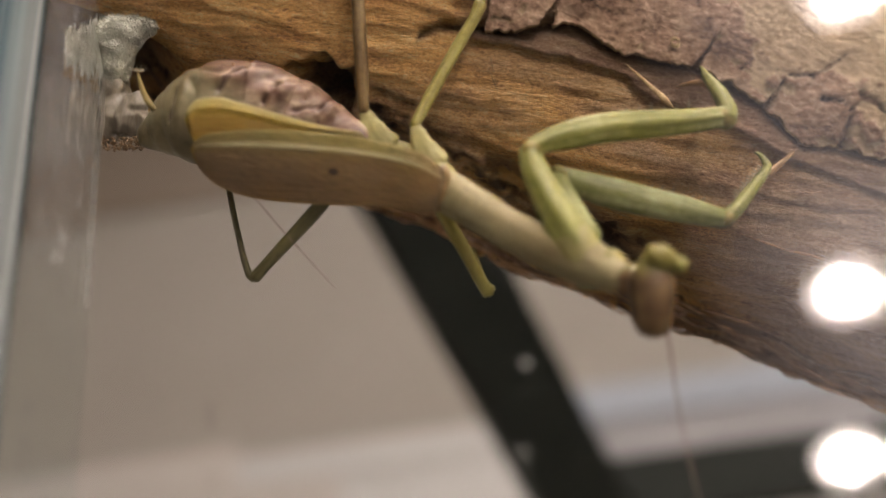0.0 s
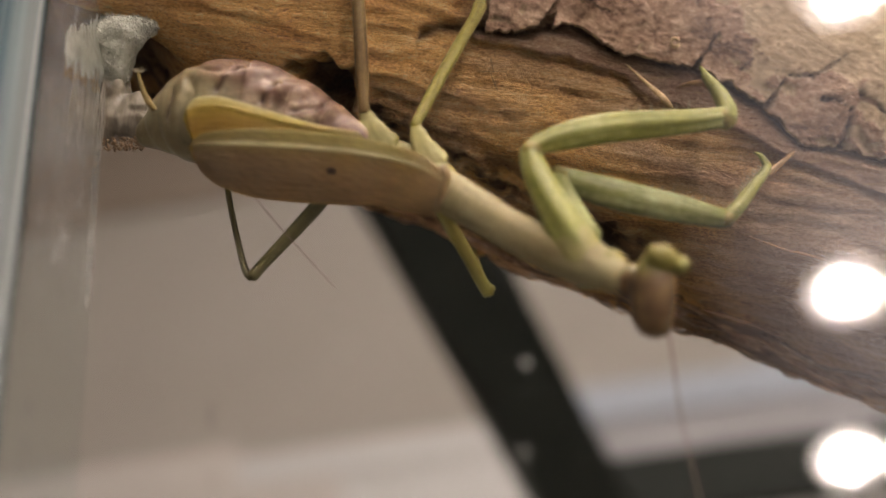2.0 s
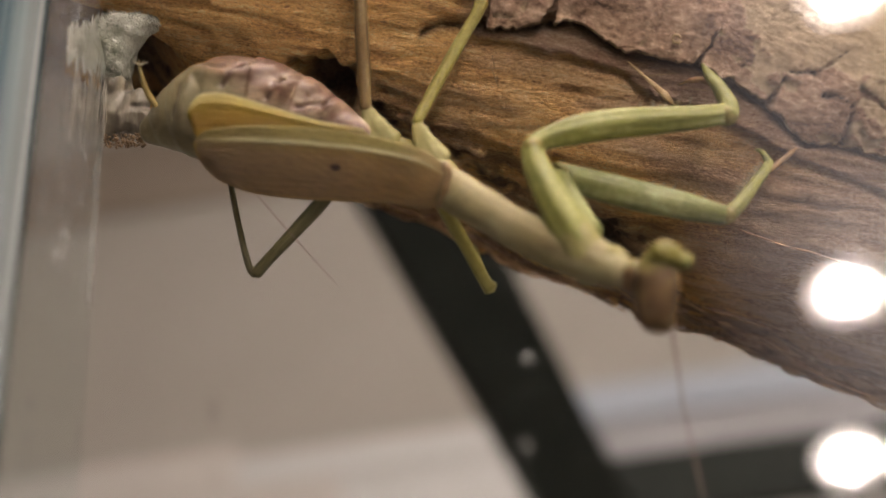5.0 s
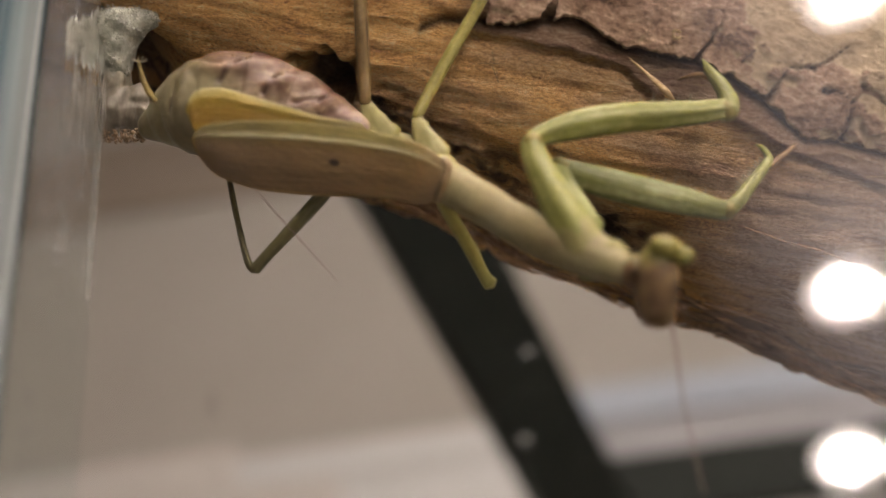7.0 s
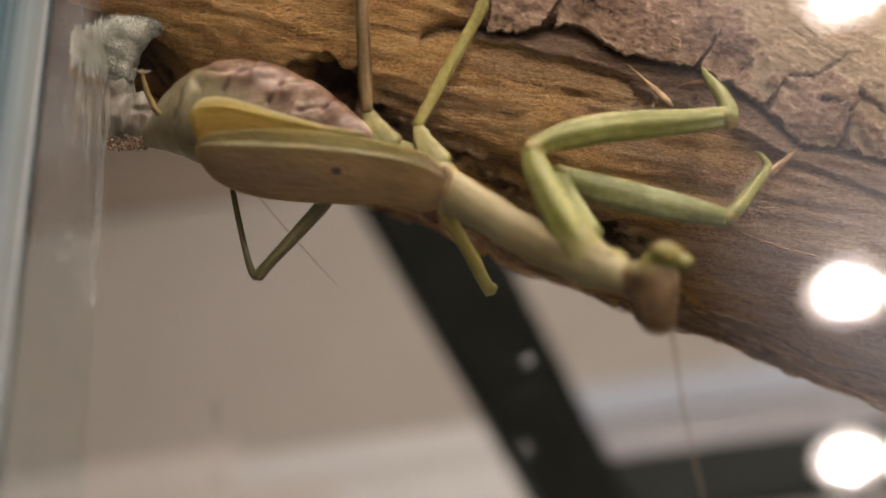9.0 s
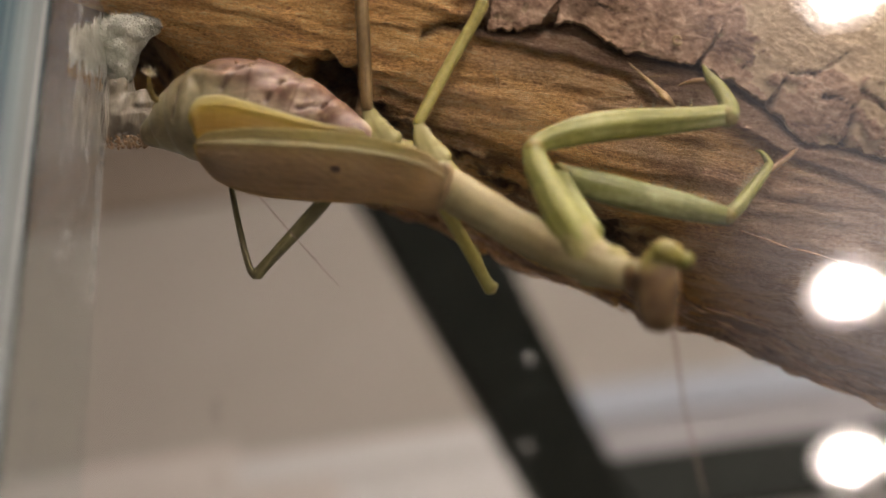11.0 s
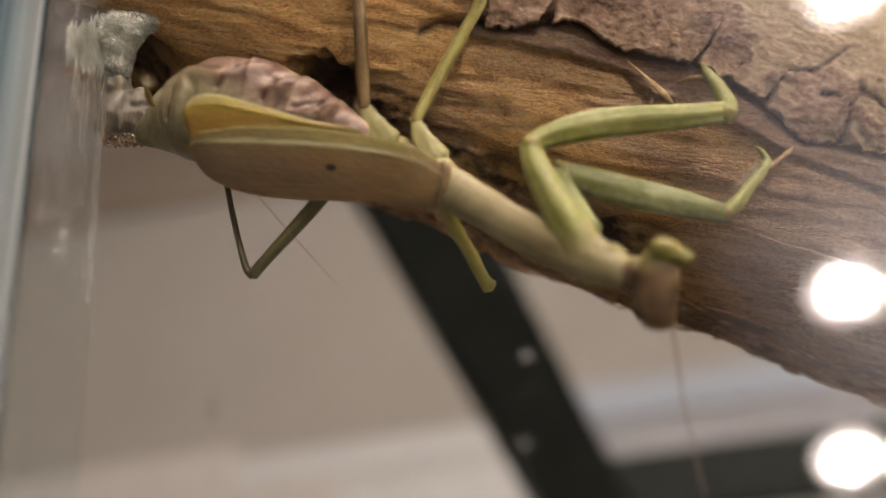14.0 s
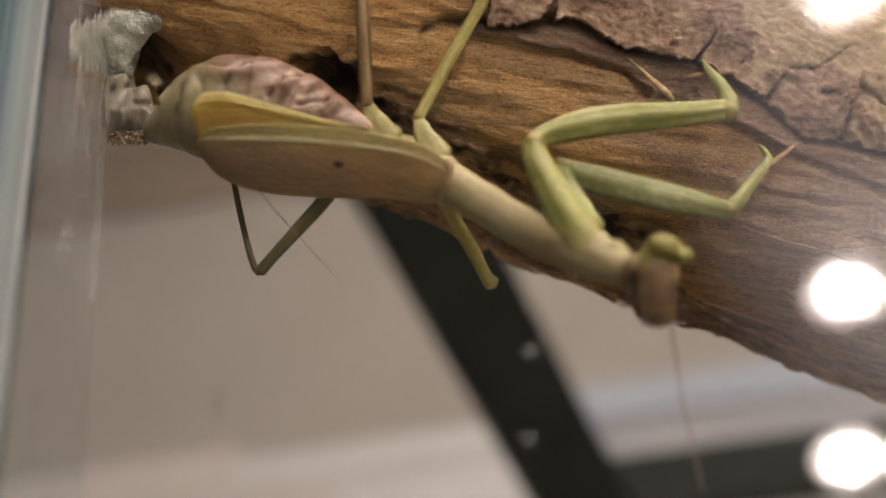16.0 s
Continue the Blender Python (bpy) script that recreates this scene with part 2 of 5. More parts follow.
def glare_material():
    """A thin film that stands in for lamp glare, patchy, denser to one side."""
    m, n, l, b = nodes_of("lamp_glare_haze", 0.33)
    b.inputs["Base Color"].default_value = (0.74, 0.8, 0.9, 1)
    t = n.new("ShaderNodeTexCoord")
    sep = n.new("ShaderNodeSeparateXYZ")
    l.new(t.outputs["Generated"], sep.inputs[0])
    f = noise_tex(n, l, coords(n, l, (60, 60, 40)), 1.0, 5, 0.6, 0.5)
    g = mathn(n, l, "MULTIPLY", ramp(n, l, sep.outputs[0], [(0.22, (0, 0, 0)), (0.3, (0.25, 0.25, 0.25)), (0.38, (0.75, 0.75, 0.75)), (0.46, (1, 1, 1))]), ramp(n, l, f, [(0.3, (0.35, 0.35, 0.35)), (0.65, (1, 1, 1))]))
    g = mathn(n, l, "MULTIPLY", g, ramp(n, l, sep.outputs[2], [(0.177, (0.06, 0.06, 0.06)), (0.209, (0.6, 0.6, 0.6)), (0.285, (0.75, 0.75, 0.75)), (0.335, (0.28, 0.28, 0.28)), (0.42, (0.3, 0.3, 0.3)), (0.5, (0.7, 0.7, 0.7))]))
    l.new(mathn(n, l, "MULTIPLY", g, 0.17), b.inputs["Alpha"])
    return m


def film_material():
    """Hazy lime film, patchy and streaked downwards, thinning out below."""
    m, n, l, b = nodes_of("lime_film", 0.5)
    b.inputs["Base Color"].default_value = (0.5, 0.46, 0.46, 1)
    t = n.new("ShaderNodeTexCoord")
    sep = n.new("ShaderNodeSeparateXYZ")
    l.new(t.outputs["Generated"], sep.inputs[0])
    f = noise_tex(n, l, coords(n, l, (1, 900, 60)), 1.0, 6, 0.65, 0.3)
    g = mathn(n, l, "MULTIPLY", ramp(n, l, sep.outputs[2], [(0.3, (0.06, 0.06, 0.06)), (0.38, (0.3, 0.3, 0.3)), (0.5, (1, 1, 1))]), ramp(n, l, f, [(0.35, (0.5, 0.5, 0.5)), (0.65, (1, 1, 1))]))
    g = mathn(n, l, "MULTIPLY", g, ramp(n, l, sep.outputs[1], [(0.0, (1, 1, 1)), (0.6, (0.8, 0.8, 0.8)), (1.0, (0, 0, 0))]))
    l.new(mathn(n, l, "MULTIPLY", g, 0.2), b.inputs["Alpha"])
    return m


def head_material():
    """Brown head that turns yellow-green towards its crown."""
    m, n, l, b = nodes_of("head_brown", 0.42, Subsurface_Weight=0.15, Subsurface_Radius=(0.002, 0.0015, 0.001), Subsurface_Scale=1.0)
    t = n.new("ShaderNodeTexCoord")
    sep = n.new("ShaderNodeSeparateXYZ")
    l.new(t.outputs["Generated"], sep.inputs[0])
    f = noise_tex(n, l, coords(n, l, (500, 500, 500)), 1.0, 5, 0.6)
    brown = ramp(n, l, f, [(0.35, (0.09, 0.047, 0.02)), (0.55, (0.15, 0.088, 0.036)), (0.7, (0.22, 0.14, 0.055))])
    y = mathn(n, l, "ADD", sep.outputs[1], mathn(n, l, "MULTIPLY", mathn(n, l, "SUBTRACT", f, 0.5), 0.3))
    c = mix(n, l, ramp(n, l, y, [(0.7, (0, 0, 0)), (0.95, (1, 1, 1))]), brown, (0.22, 0.2, 0.04))
    l.new(c, b.inputs["Base Color"])
    bump(n, l, b, f, 0.0002)
    return m


def edge_material():
    """Polished edge of thick glass: dark teal deep in, paler to the bevel, with drawn lines."""
    m, n, l, b = nodes_of("polished_glass_edge", 0.25)
    t = n.new("ShaderNodeTexCoord")
    sep = n.new("ShaderNodeSeparateXYZ")
    l.new(t.outputs["Generated"], sep.inputs[0])
    lines = noise_tex(n, l, coords(n, l, (2200, 1, 8)), 1.0, 4, 0.6)
    f = mathn(n, l, "ADD", sep.outputs[0], mathn(n, l, "MULTIPLY", mathn(n, l, "SUBTRACT", lines, 0.5), 1.0))
    l.new(ramp(n, l, f, [(0.0, (0.05, 0.085, 0.1)), (0.3, (0.12, 0.155, 0.165)), (0.6, (0.2, 0.225, 0.225)), (0.85, (0.17, 0.18, 0.175)), (1.0, (0.34, 0.345, 0.33))]), b.inputs["Base Color"])
    return m


def foam_material():
    """Wet froth: packed bubbles of two sizes, whiter where it is thick."""
    m, n, l, b = nodes_of("egg_foam", 0.3, Coat_Weight=0.6, Coat_Roughness=0.08, Subsurface_Weight=0.35, Subsurface_Radius=(0.002, 0.002, 0.0018), Subsurface_Scale=1.0)
    tone = noise_tex(n, l, coords(n, l, (330, 330, 330)), 1.0, 5, 0.62)
    cells = []
    for size in (1900, 4600):
        v = n.new("ShaderNodeTexVoronoi")
        v.inputs["Scale"].default_value = size
        l.new(coords(n, l), v.inputs["Vector"])
        cells.append(v.outputs["Distance"])
    f = mathn(n, l, "SUBTRACT", tone, mathn(n, l, "MULTIPLY", cells[0], 0.12))
    l.new(ramp(n, l, f, [(0.26, (0.3, 0.29, 0.23)), (0.42, (0.44, 0.435, 0.36)), (0.6, (0.64, 0.635, 0.55))]), b.inputs["Base Color"])
    h = mathn(n, l, "ADD", mathn(n, l, "MULTIPLY", cells[0], -0.5), mathn(n, l, "MULTIPLY", cells[1], -0.25))
    bump(n, l, b, mathn(n, l, "ADD", h, mathn(n, l, "MULTIPLY", tone, 0.3)), 0.0003)
    return m


WOOD, BARK, GLASS = wood_material(), bark_material(), glass_material()
THIN = GLASS.copy()
THIN.name = "thin_clear_plastic"
THIN.node_tree.nodes["Glass BSDF"].inputs["IOR"].default_value = 1.16
BARK_RIM = mottled("torn_bark_rim", [(0.36, (0.12, 0.07, 0.04)), (0.5, (0.3, 0.19, 0.115)), (0.62, (0.56, 0.4, 0.25))], 700, 0.8, 0.9)
TORN = mottled("torn_wood", [(0.36, (0.2, 0.1, 0.05)), (0.5, (0.5, 0.29, 0.15)), (0.62, (0.85, 0.56, 0.32))], 700, 0.75, 0.5, (0.2, 1, 1))
SPLINTER = mottled("splinter", [(0.3, (0.42, 0.26, 0.12)), (0.7, (0.74, 0.55, 0.32))], 900, 0.7)
LEG_GREEN = limb_material("leg_green", (0.14, 0.135, 0.028), (0.245, 0.24, 0.058), (0.42, 0.41, 0.16))
LEG_PALE = limb_material("leg_pale", (0.135, 0.135, 0.04), (0.212, 0.216, 0.074), (0.41, 0.42, 0.225))
LEG_OLIVE = limb_material("leg_olive", (0.19, 0.15, 0.03), (0.32, 0.27, 0.07), (0.42, 0.38, 0.12), 0.42, 0.1)
LEG_BROWN = limb_material("leg_brown", (0.085, 0.05, 0.016), (0.15, 0.09, 0.03), (0.23, 0.15, 0.055), 0.5, 0.1)
LEG_DARK = limb_material("leg_dark", (0.06, 0.05, 0.02), (0.11, 0.095, 0.04), (0.19, 0.165, 0.07), 0.42, 0.05)
CREAM = limb_material("pronotum_cream", (0.195, 0.142, 0.064), (0.272, 0.224, 0.107), (0.385, 0.337, 0.19), 0.62)
COXA = limb_material("coxa_green", (0.18, 0.145, 0.045), (0.28, 0.245, 0.088), (0.42, 0.375, 0.17), 0.5)
KNEE = limb_material("knee_ochre", (0.17, 0.125, 0.03), (0.28, 0.225, 0.062), (0.4, 0.34, 0.14), 0.5)
CLAW = mottled("claw_brown", [(0.3, (0.2, 0.1, 0.04)), (0.7, (0.4, 0.25, 0.12))], 900, 0.45)
JOINT = limb_material("wing_joint", (0.192, 0.112, 0.048), (0.32, 0.216, 0.112), (0.416, 0.328, 0.208), 0.5)
CERCUS = limb_material("cercus_ochre", (0.13, 0.08, 0.02), (0.22, 0.15, 0.04), (0.34, 0.26, 0.1), 0.5, 0.1)
SPINE = mottled("spine_pale", [(0.3, (0.45, 0.36, 0.22)), (0.7, (0.7, 0.62, 0.45))], 900, 0.4)
HEAD = head_material()
HEAD_GREEN = mottled("head_green", [(0.3, (0.15, 0.13, 0.02)), (0.7, (0.27, 0.25, 0.06))], 260, 0.4, 0.05)
HEAD_OLIVE = mottled("head_olive", [(0.3, (0.14, 0.105, 0.025)), (0.55, (0.225, 0.19, 0.035)), (0.7, (0.29, 0.27, 0.05))], 220, 0.6, 0.05)
ANTENNA = mottled("antenna", [(0.3, (0.14, 0.085, 0.065)), (0.7, (0.26, 0.17, 0.14))], 600, 0.5)
ABDOMEN = abdomen_material()
WING = wing_material("wing_olive", [(0.0, (0.48, 0.31, 0.14)), (0.05, (0.31, 0.195, 0.105)), (0.3, (0.265, 0.168, 0.09)), (0.6, (0.25, 0.16, 0.075)), (0.8, (0.25, 0.18, 0.06)), (0.93, (0.235, 0.17, 0.05)), (1.0, (0.4, 0.31, 0.11))], (0.44, 0.28, 0.03), (0.52, 0.34, 0.18), True, 0.85)
WING_UNDER = wing_material("wing_yellow", [(0.0, (0.55, 0.33, 0.02)), (0.3, (0.4, 0.225, 0.035)), (0.55, (0.45, 0.27, 0.045)), (0.75, (0.62, 0.42, 0.08)), (0.92, (0.7, 0.54, 0.18)), (1.0, (0.72, 0.6, 0.3))], (0.85, 0.57, 0.004), (0.5, 0.37, 0.18))
FOAM = foam_material()
FOAM_GREY = mottled("egg_foam_grey", [(0.34, (0.15, 0.12, 0.085)), (0.5, (0.25, 0.215, 0.165)), (0.64, (0.4, 0.36, 0.29))], 420, 0.3, 0.25, (1.6, 0.5, 1), Subsurface_Weight=0.4, Subsurface_Radius=(0.002, 0.0018, 0.0014), Subsurface_Scale=1.0)
CRUMB = mottled("crumb", [(0.3, (0.16, 0.09, 0.045)), (0.7, (0.5, 0.34, 0.2))], 800, 0.7)
EDGE = edge_material()
EDGE_DARK = mottled("teal_glass_edge", [(0.3, (0.03, 0.07, 0.09)), (0.7, (0.08, 0.14, 0.16))], 420, 0.25, 0.02, (1, 1, 0.02))
EDGE_LIGHT = mottled("dark_glass_bevel", [(0.3, (0.03, 0.045, 0.05)), (0.7, (0.09, 0.11, 0.115))], 420, 0.25, 0.02, (1, 1, 0.05))
GLARE_HAZE = glare_material()
FILM = film_material()
SMEAR = mottled("lime_and_edge_smear", [(0.3, (0.45, 0.43, 0.4)), (0.7, (0.7, 0.68, 0.64))], 500, 0.5, Alpha=0.1)
DROP = mottled("dried_drop", [(0.3, (0.5, 0.5, 0.48)), (0.7, (0.7, 0.7, 0.66))], 900, 0.3, Alpha=0.16)
GRIME = mottled("grey_grime", [(0.3, (0.2, 0.17, 0.14)), (0.7, (0.32, 0.28, 0.24))], 900, 0.6, Alpha=0.22)
PLASTER = mottled("beige_plaster", [(0.3, (0.403, 0.371, 0.325)), (0.7, (0.443, 0.411, 0.364))], 3.0, 0.8, 0.3)
WHITE = mottled("white_paint", [(0.3, (0.67, 0.665, 0.645)), (0.7, (0.75, 0.745, 0.725))], 4.0, 0.5, 0.1)
SHADED_BLUE = mottled("shaded_dado_blue", [(0.3, (0.42, 0.47, 0.54)), (0.7, (0.48, 0.53, 0.6))], 4.0, 0.5, 0.1)
CREAMPAINT = mottled("cream_paint", [(0.3, (0.64, 0.6, 0.555)), (0.7, (0.71, 0.665, 0.615))], 4.0, 0.5, 0.1)
SHADED_TAUPE = mottled("shaded_panel_taupe", [(0.3, (0.375, 0.37, 0.385)), (0.7, (0.435, 0.43, 0.445))], 4.0, 0.5, 0.1)
SHADE_BAND = mottled("wall_shade_band", [(0.3, (0.25, 0.2, 0.155)), (0.7, (0.3, 0.245, 0.19))], 4.0, 0.6, 0.1)
STEEL = mottled("black_steel", [(0.3, (0.013, 0.0165, 0.0135)), (0.7, (0.025, 0.0295, 0.0245))], 30, 0.65, 0.05, Specular_IOR_Level=0.2)
FLOOR = mottled("grey_floor", [(0.3, (0.2, 0.19, 0.18)), (0.7, (0.28, 0.27, 0.25))], 6.0, 0.5, 0.2)
BOARD = mottled("plinth_board", [(0.3, (0.22, 0.14, 0.08)), (0.7, (0.32, 0.21, 0.13))], 8.0, 0.5, 0.2, (1, 1, 0.2))
DIM = mottled("dark_paint", [(0.3, (0.075, 0.065, 0.055)), (0.7, (0.1, 0.088, 0.075))], 3.0, 0.7, 0.2)
GLOW = bpy.data.materials.new("lamp_glow")
GLOW.use_nodes = True
GLOW.node_tree.nodes["Principled BSDF"].inputs["Base Color"].default_value = (0.9, 0.9, 0.9, 1)
GLOW.node_tree.nodes["Principled BSDF"].inputs["Emission Color"].default_value = (1.0, 0.825, 0.755, 1)
GLOW.node_tree.nodes["Principled BSDF"].inputs["Emission Strength"].default_value = LAMP_POWER
WALL_FILL = GLOW.copy()
WALL_FILL.name = "wall_fill_glow"
WALL_FILL.node_tree.nodes["Principled BSDF"].inputs["Emission Strength"].default_value = WALL_FILL_POWER
HALO = GLOW.copy()
HALO.name = "halo_glow"
HALO.node_tree.nodes["Principled BSDF"].inputs["Emission Strength"].default_value = HALO_POWER
LOG_FILL = GLOW.copy()
LOG_FILL.name = "log_fill_glow"
LOG_FILL.node_tree.nodes["Principled BSDF"].inputs["Emission Strength"].default_value = LOG_FILL_POWER


# ---- mesh helpers ----
def part(name, bm, material, parent=None, label="", smooth=True):
    me = bpy.data.meshes.new(name)
    bmesh.ops.recalc_face_normals(bm, faces=bm.faces)
    bm.to_mesh(me)
    bm.free()
    me.materials.append(material)
    if smooth:
        me.shade_smooth()
    ob = new(name, me)
    ob.parent = parent
    return tagged(ob, label)


def add_box(bm, lo, hi, bevel=0.0):
    r = bmesh.ops.create_cube(bm, size=1)
    c = [(a + b) / 2 for a, b in zip(lo, hi)]
    s = [b - a for a, b in zip(lo, hi)]
    bmesh.ops.transform(bm, matrix=Matrix.LocRotScale(c, None, s), verts=r["verts"])
    if bevel:
        es = {e for v in r["verts"] for e in v.link_edges}
        bmesh.ops.bevel(bm, geom=list(es), offset=bevel, segments=2, affect="EDGES", profile=0.5)
    return bm


def box(lo, hi, bevel=0.0):
    return add_box(bmesh.new(), lo, hi, bevel)


def spline(pts, n):
    """Points along a smooth curve through pts, n to a span."""
    p = [Vector(q) for q in pts]
    p = [p[0] * 2 - p[1]] + p + [p[-1] * 2 - p[-2]]
    out = []
    for i in range(1, len(p) - 2):
        for k in range(n):
            t = k / n
            a, b, c, d = p[i - 1:i + 3]
            out.append(0.5 * (2 * b + (c - a) * t + (2 * a - 5 * b + 4 * c - d) * t * t + (3 * b - a - 3 * c + d) * t ** 3))
    return out + [p[-2]]


def tube(bm, pts, radii, seg=12, n=6, flat=1.0, side=(0, 0, 1), wobble=0.0, freq=1.0, mm=0.001, ridge=0.0, keels=5):
    """A rounded limb along pts with radii in mm; flat squeezes it along side. UV: round it and along it."""
    uv = bm.loops.layers.uv.verify()
    line = spline(pts, n)
    rr = [v[0] for v in spline([(r, 0, 0) for r in radii], n)]
    side = Vector(side)
    rings, far = [], [0.0]
    for i, c in enumerate(line):
        d = (line[min(i + 1, len(line) - 1)] - line[max(i - 1, 0)]).normalized()
        a = (side - d * side.dot(d))
        a = a.normalized() if a.length > 1e-4 else d.orthogonal().normalized()
        b = d.cross(a)
        ring = []
        for k in range(seg):
            w = 2 * math.pi * k / seg + math.pi
            off = a * (math.cos(w) * flat) + b * math.sin(w)
            q = c + off * max(rr[i], 0.01) * (1 + ridge * (abs(math.cos(keels * w / 2)) - 0.6))
            if wobble:
                q += off * (wobble * noise.noise(q * freq))
            ring.append(bm.verts.new(q * mm))
        rings.append(ring)
        if i:
            far.append(far[-1] + (c - line[i - 1]).length)
    for i, (r0, r1) in enumerate(zip(rings, rings[1:])):
        for k in range(seg):
            f = bm.faces.new((r0[k], r0[(k + 1) % seg], r1[(k + 1) % seg], r1[k]))
            for lp, (x, y) in zip(f.loops, ((k, i), (k + 1, i), (k + 1, i + 1), (k, i + 1))):
                lp[uv].uv = (x / seg, far[y] * 0.1)
    for ring, end, way, y in ((rings[0], line[0], line[0] - line[1], 0), (rings[-1], line[-1], line[-1] - line[-2], -1)):
        for part_way, shrink in ((0.28, 0.8), (0.46, 0.45)):
            c = end + way.normalized() * max(rr[y], 0.01) * part_way
            nxt = [bm.verts.new(c * mm + (v.co - end * mm) * shrink if ring is rings[y] else c * mm + (v.co - last * mm) * shrink) for v in ring]
            for k in range(seg):
                f = bm.faces.new((ring[k], ring[(k + 1) % seg], nxt[(k + 1) % seg], nxt[k]))
                for lp, x in zip(f.loops, (k, k + 1, k + 1, k)):
                    lp[uv].uv = (x / seg, far[y] * 0.1)
            ring, last = nxt, c
        bm.faces.new(ring)
    return bm


def limb(pts, radii, **kw):
    return tube(bmesh.new(), pts, radii, **kw)


def lump(bm, c, r, wobble=0.15, freq=0.6, turn=0.0, sub=3, mm=0.001):
    """A rounded lump: an ellipsoid with an uneven skin."""
    m = Euler((0, 0, radians(turn))).to_matrix()
    made = bmesh.ops.create_icosphere(bm, subdivisions=sub, radius=1)
    for v in made["verts"]:
        q = v.co.copy()
        q *= 1 + wobble * noise.noise((q * 1.7 + Vector(c)) * freq * 2) + 0.4 * wobble * noise.noise((q * 5 + Vector(c)) * freq * 2)
        v.co = (Vector(c) + m @ Vector((q.x * r[0], q.y * r[1], q.z * r[2]))) * mm
    return bm


def empty(name, m, label, category, group="", kind=""):
    ob = new(name)
    ob.matrix_basis = m
    return tagged(ob, label, category, group, kind)


# ---- room ----
X0, X1, Y0, Y1, ZC = -2.4, 2.6, -6.6, 3.0, 4.4
tagged(part("floor", box((X0, Y0, -0.1), (X1, Y1, 0)), FLOOR, smooth=False), "grey hard floor of the room", "floor", kind="structure")
tagged(part("ceiling", box((X0, Y0, ZC), (X1, Y1, ZC + 0.1)), DIM, smooth=False), "dark grey ceiling with hanging lamps", "ceiling", kind="structure")
wall = tagged(part("wall_north", box((X0, Y1, -0.1), (X1, Y1 + 0.1, ZC + 0.1)), PLASTER, smooth=False), "beige plastered wall with white panelling below", "wall", kind="structure")
tagged(part("wall_west", box((X0 - 0.1, Y0, -0.1), (X0, Y1, ZC + 0.1)), DIM, smooth=False), "dark brown painted side wall", "wall", kind="structure")
# unseen wall, white so that it pales the reflection in the front pane
tagged(part("wall_east", box((X1, Y0, -0.1), (X1 + 0.1, Y1, ZC + 0.1)), WHITE, smooth=False), "unseen side wall, painted white to lighten the pane reflection", "wall", kind="structure")
tagged(part("wall_south", box((X0, Y0 - 0.1, -0.1), (X1, Y0, ZC + 0.1)), DIM, smooth=False), "dark brown painted end wall", "wall", kind="structure")
# white dado with its grooves, and a soft shadow above made as a brown board
tagged(part("trim", box((X0, Y1 - 0.02, 2.4), (-0.762, Y1, 2.54), 0.006), CREAMPAINT, smooth=False), "pinkish cream painted dado rail", "trim", kind="structure")
tagged(part("trim", box((-0.76, Y1 - 0.02, 2.4), (X1, Y1, 2.5), 0.006), WHITE, smooth=False), "white painted dado rail on the wall", "trim", kind="structure")
tagged(part("trim", box((-0.436, Y1 - 0.015, 1.5), (X1, Y1, 2.39), 0.003), WHITE, smooth=False), "white painted wall panelling", "trim", kind="structure")
tagged(part("trim", box((X0, Y1 - 0.02, 1.5), (-0.438, Y1, 2.397), 0.003), CREAMPAINT, smooth=False), "pinkish cream board under the dado rail", "trim", kind="structure")
tagged(part("trim", box((X0, Y1 - 0.02, 3.53), (X1, Y1, 3.87), 0.006), SHADE_BAND, smooth=False), "brown board standing in for a soft shadow on the wall", "trim", kind="structure")


# boards added in the tints that dado and panelling take in shade
tagged(part("trim", box((0.26, Y1 - 0.06, 2.44), (X1, Y1 - 0.03, 2.56), 0.006), SHADED_BLUE, smooth=False), "grey-blue board, shade painted over the white dado", "trim", kind="structure")
tagged(part("trim", box((0.26, Y1 - 0.05, 2.1), (X1, Y1 - 0.03, 2.43), 0.006), SHADED_TAUPE, smooth=False), "taupe board, shade painted over the white panelling", "trim", kind="structure")

# ---- hanging lamps ----
def spotlight(m):
    """A round lamp head that shines along its -z, with its rod up to the ceiling."""
    lamp = empty("pendant_lamp", m, "round white pendant lamp on a rod, switched on", "lamp", "pendant lamps")
    bm = bmesh.new()
    bmesh.ops.create_circle(bm, cap_ends=True, segments=48, radius=0.0535)
    part("diffuser", bm, GLOW, lamp, "glowing round diffuser", False)
    # glowing ring added to imitate the soft halo round the lamp
    bm = bmesh.new()
    rings = [[bm.verts.new((r * math.cos(k * math.pi / 24), r * math.sin(k * math.pi / 24), -0.001)) for k in range(48)] for r in (0.054, 0.086)]
    for k in range(48):
        bm.faces.new((rings[0][k], rings[0][(k + 1) % 48], rings[1][(k + 1) % 48], rings[1][k]))
    part("halo_ring", bm, HALO, lamp, "dimly glowing ring added as the lamp halo", False)
    bm = bmesh.new()
    prof = ((0.0865, 0.001), (0.0865, -0.004), (0.093, -0.004), (0.095, 0.0), (0.093, 0.03), (0.05, 0.045), (0.02, 0.05))
    rings = [[bm.verts.new((r * math.cos(k * math.pi / 24), r * math.sin(k * math.pi / 24), z)) for k in range(48)] for r, z in prof]
    for r0, r1 in zip(rings, rings[1:]):
        for k in range(48):
            bm.faces.new((r0[k], r0[(k + 1) % 48], r1[(k + 1) % 48], r1[k]))
    bm.faces.new(rings[-1])
    part("housing", bm, WHITE, lamp, "white metal housing")
    up = m.to_3x3().inverted() @ Vector((0, 0, 1))
    foot = Vector((0, 0, 0.048))
    top = foot + up * (ZC - (m @ foot).z)
    part("rod", limb([foot * 1000, (foot + top) * 500, top * 1000], [4, 4, 4], n=2), WHITE, lamp)
    return lamp


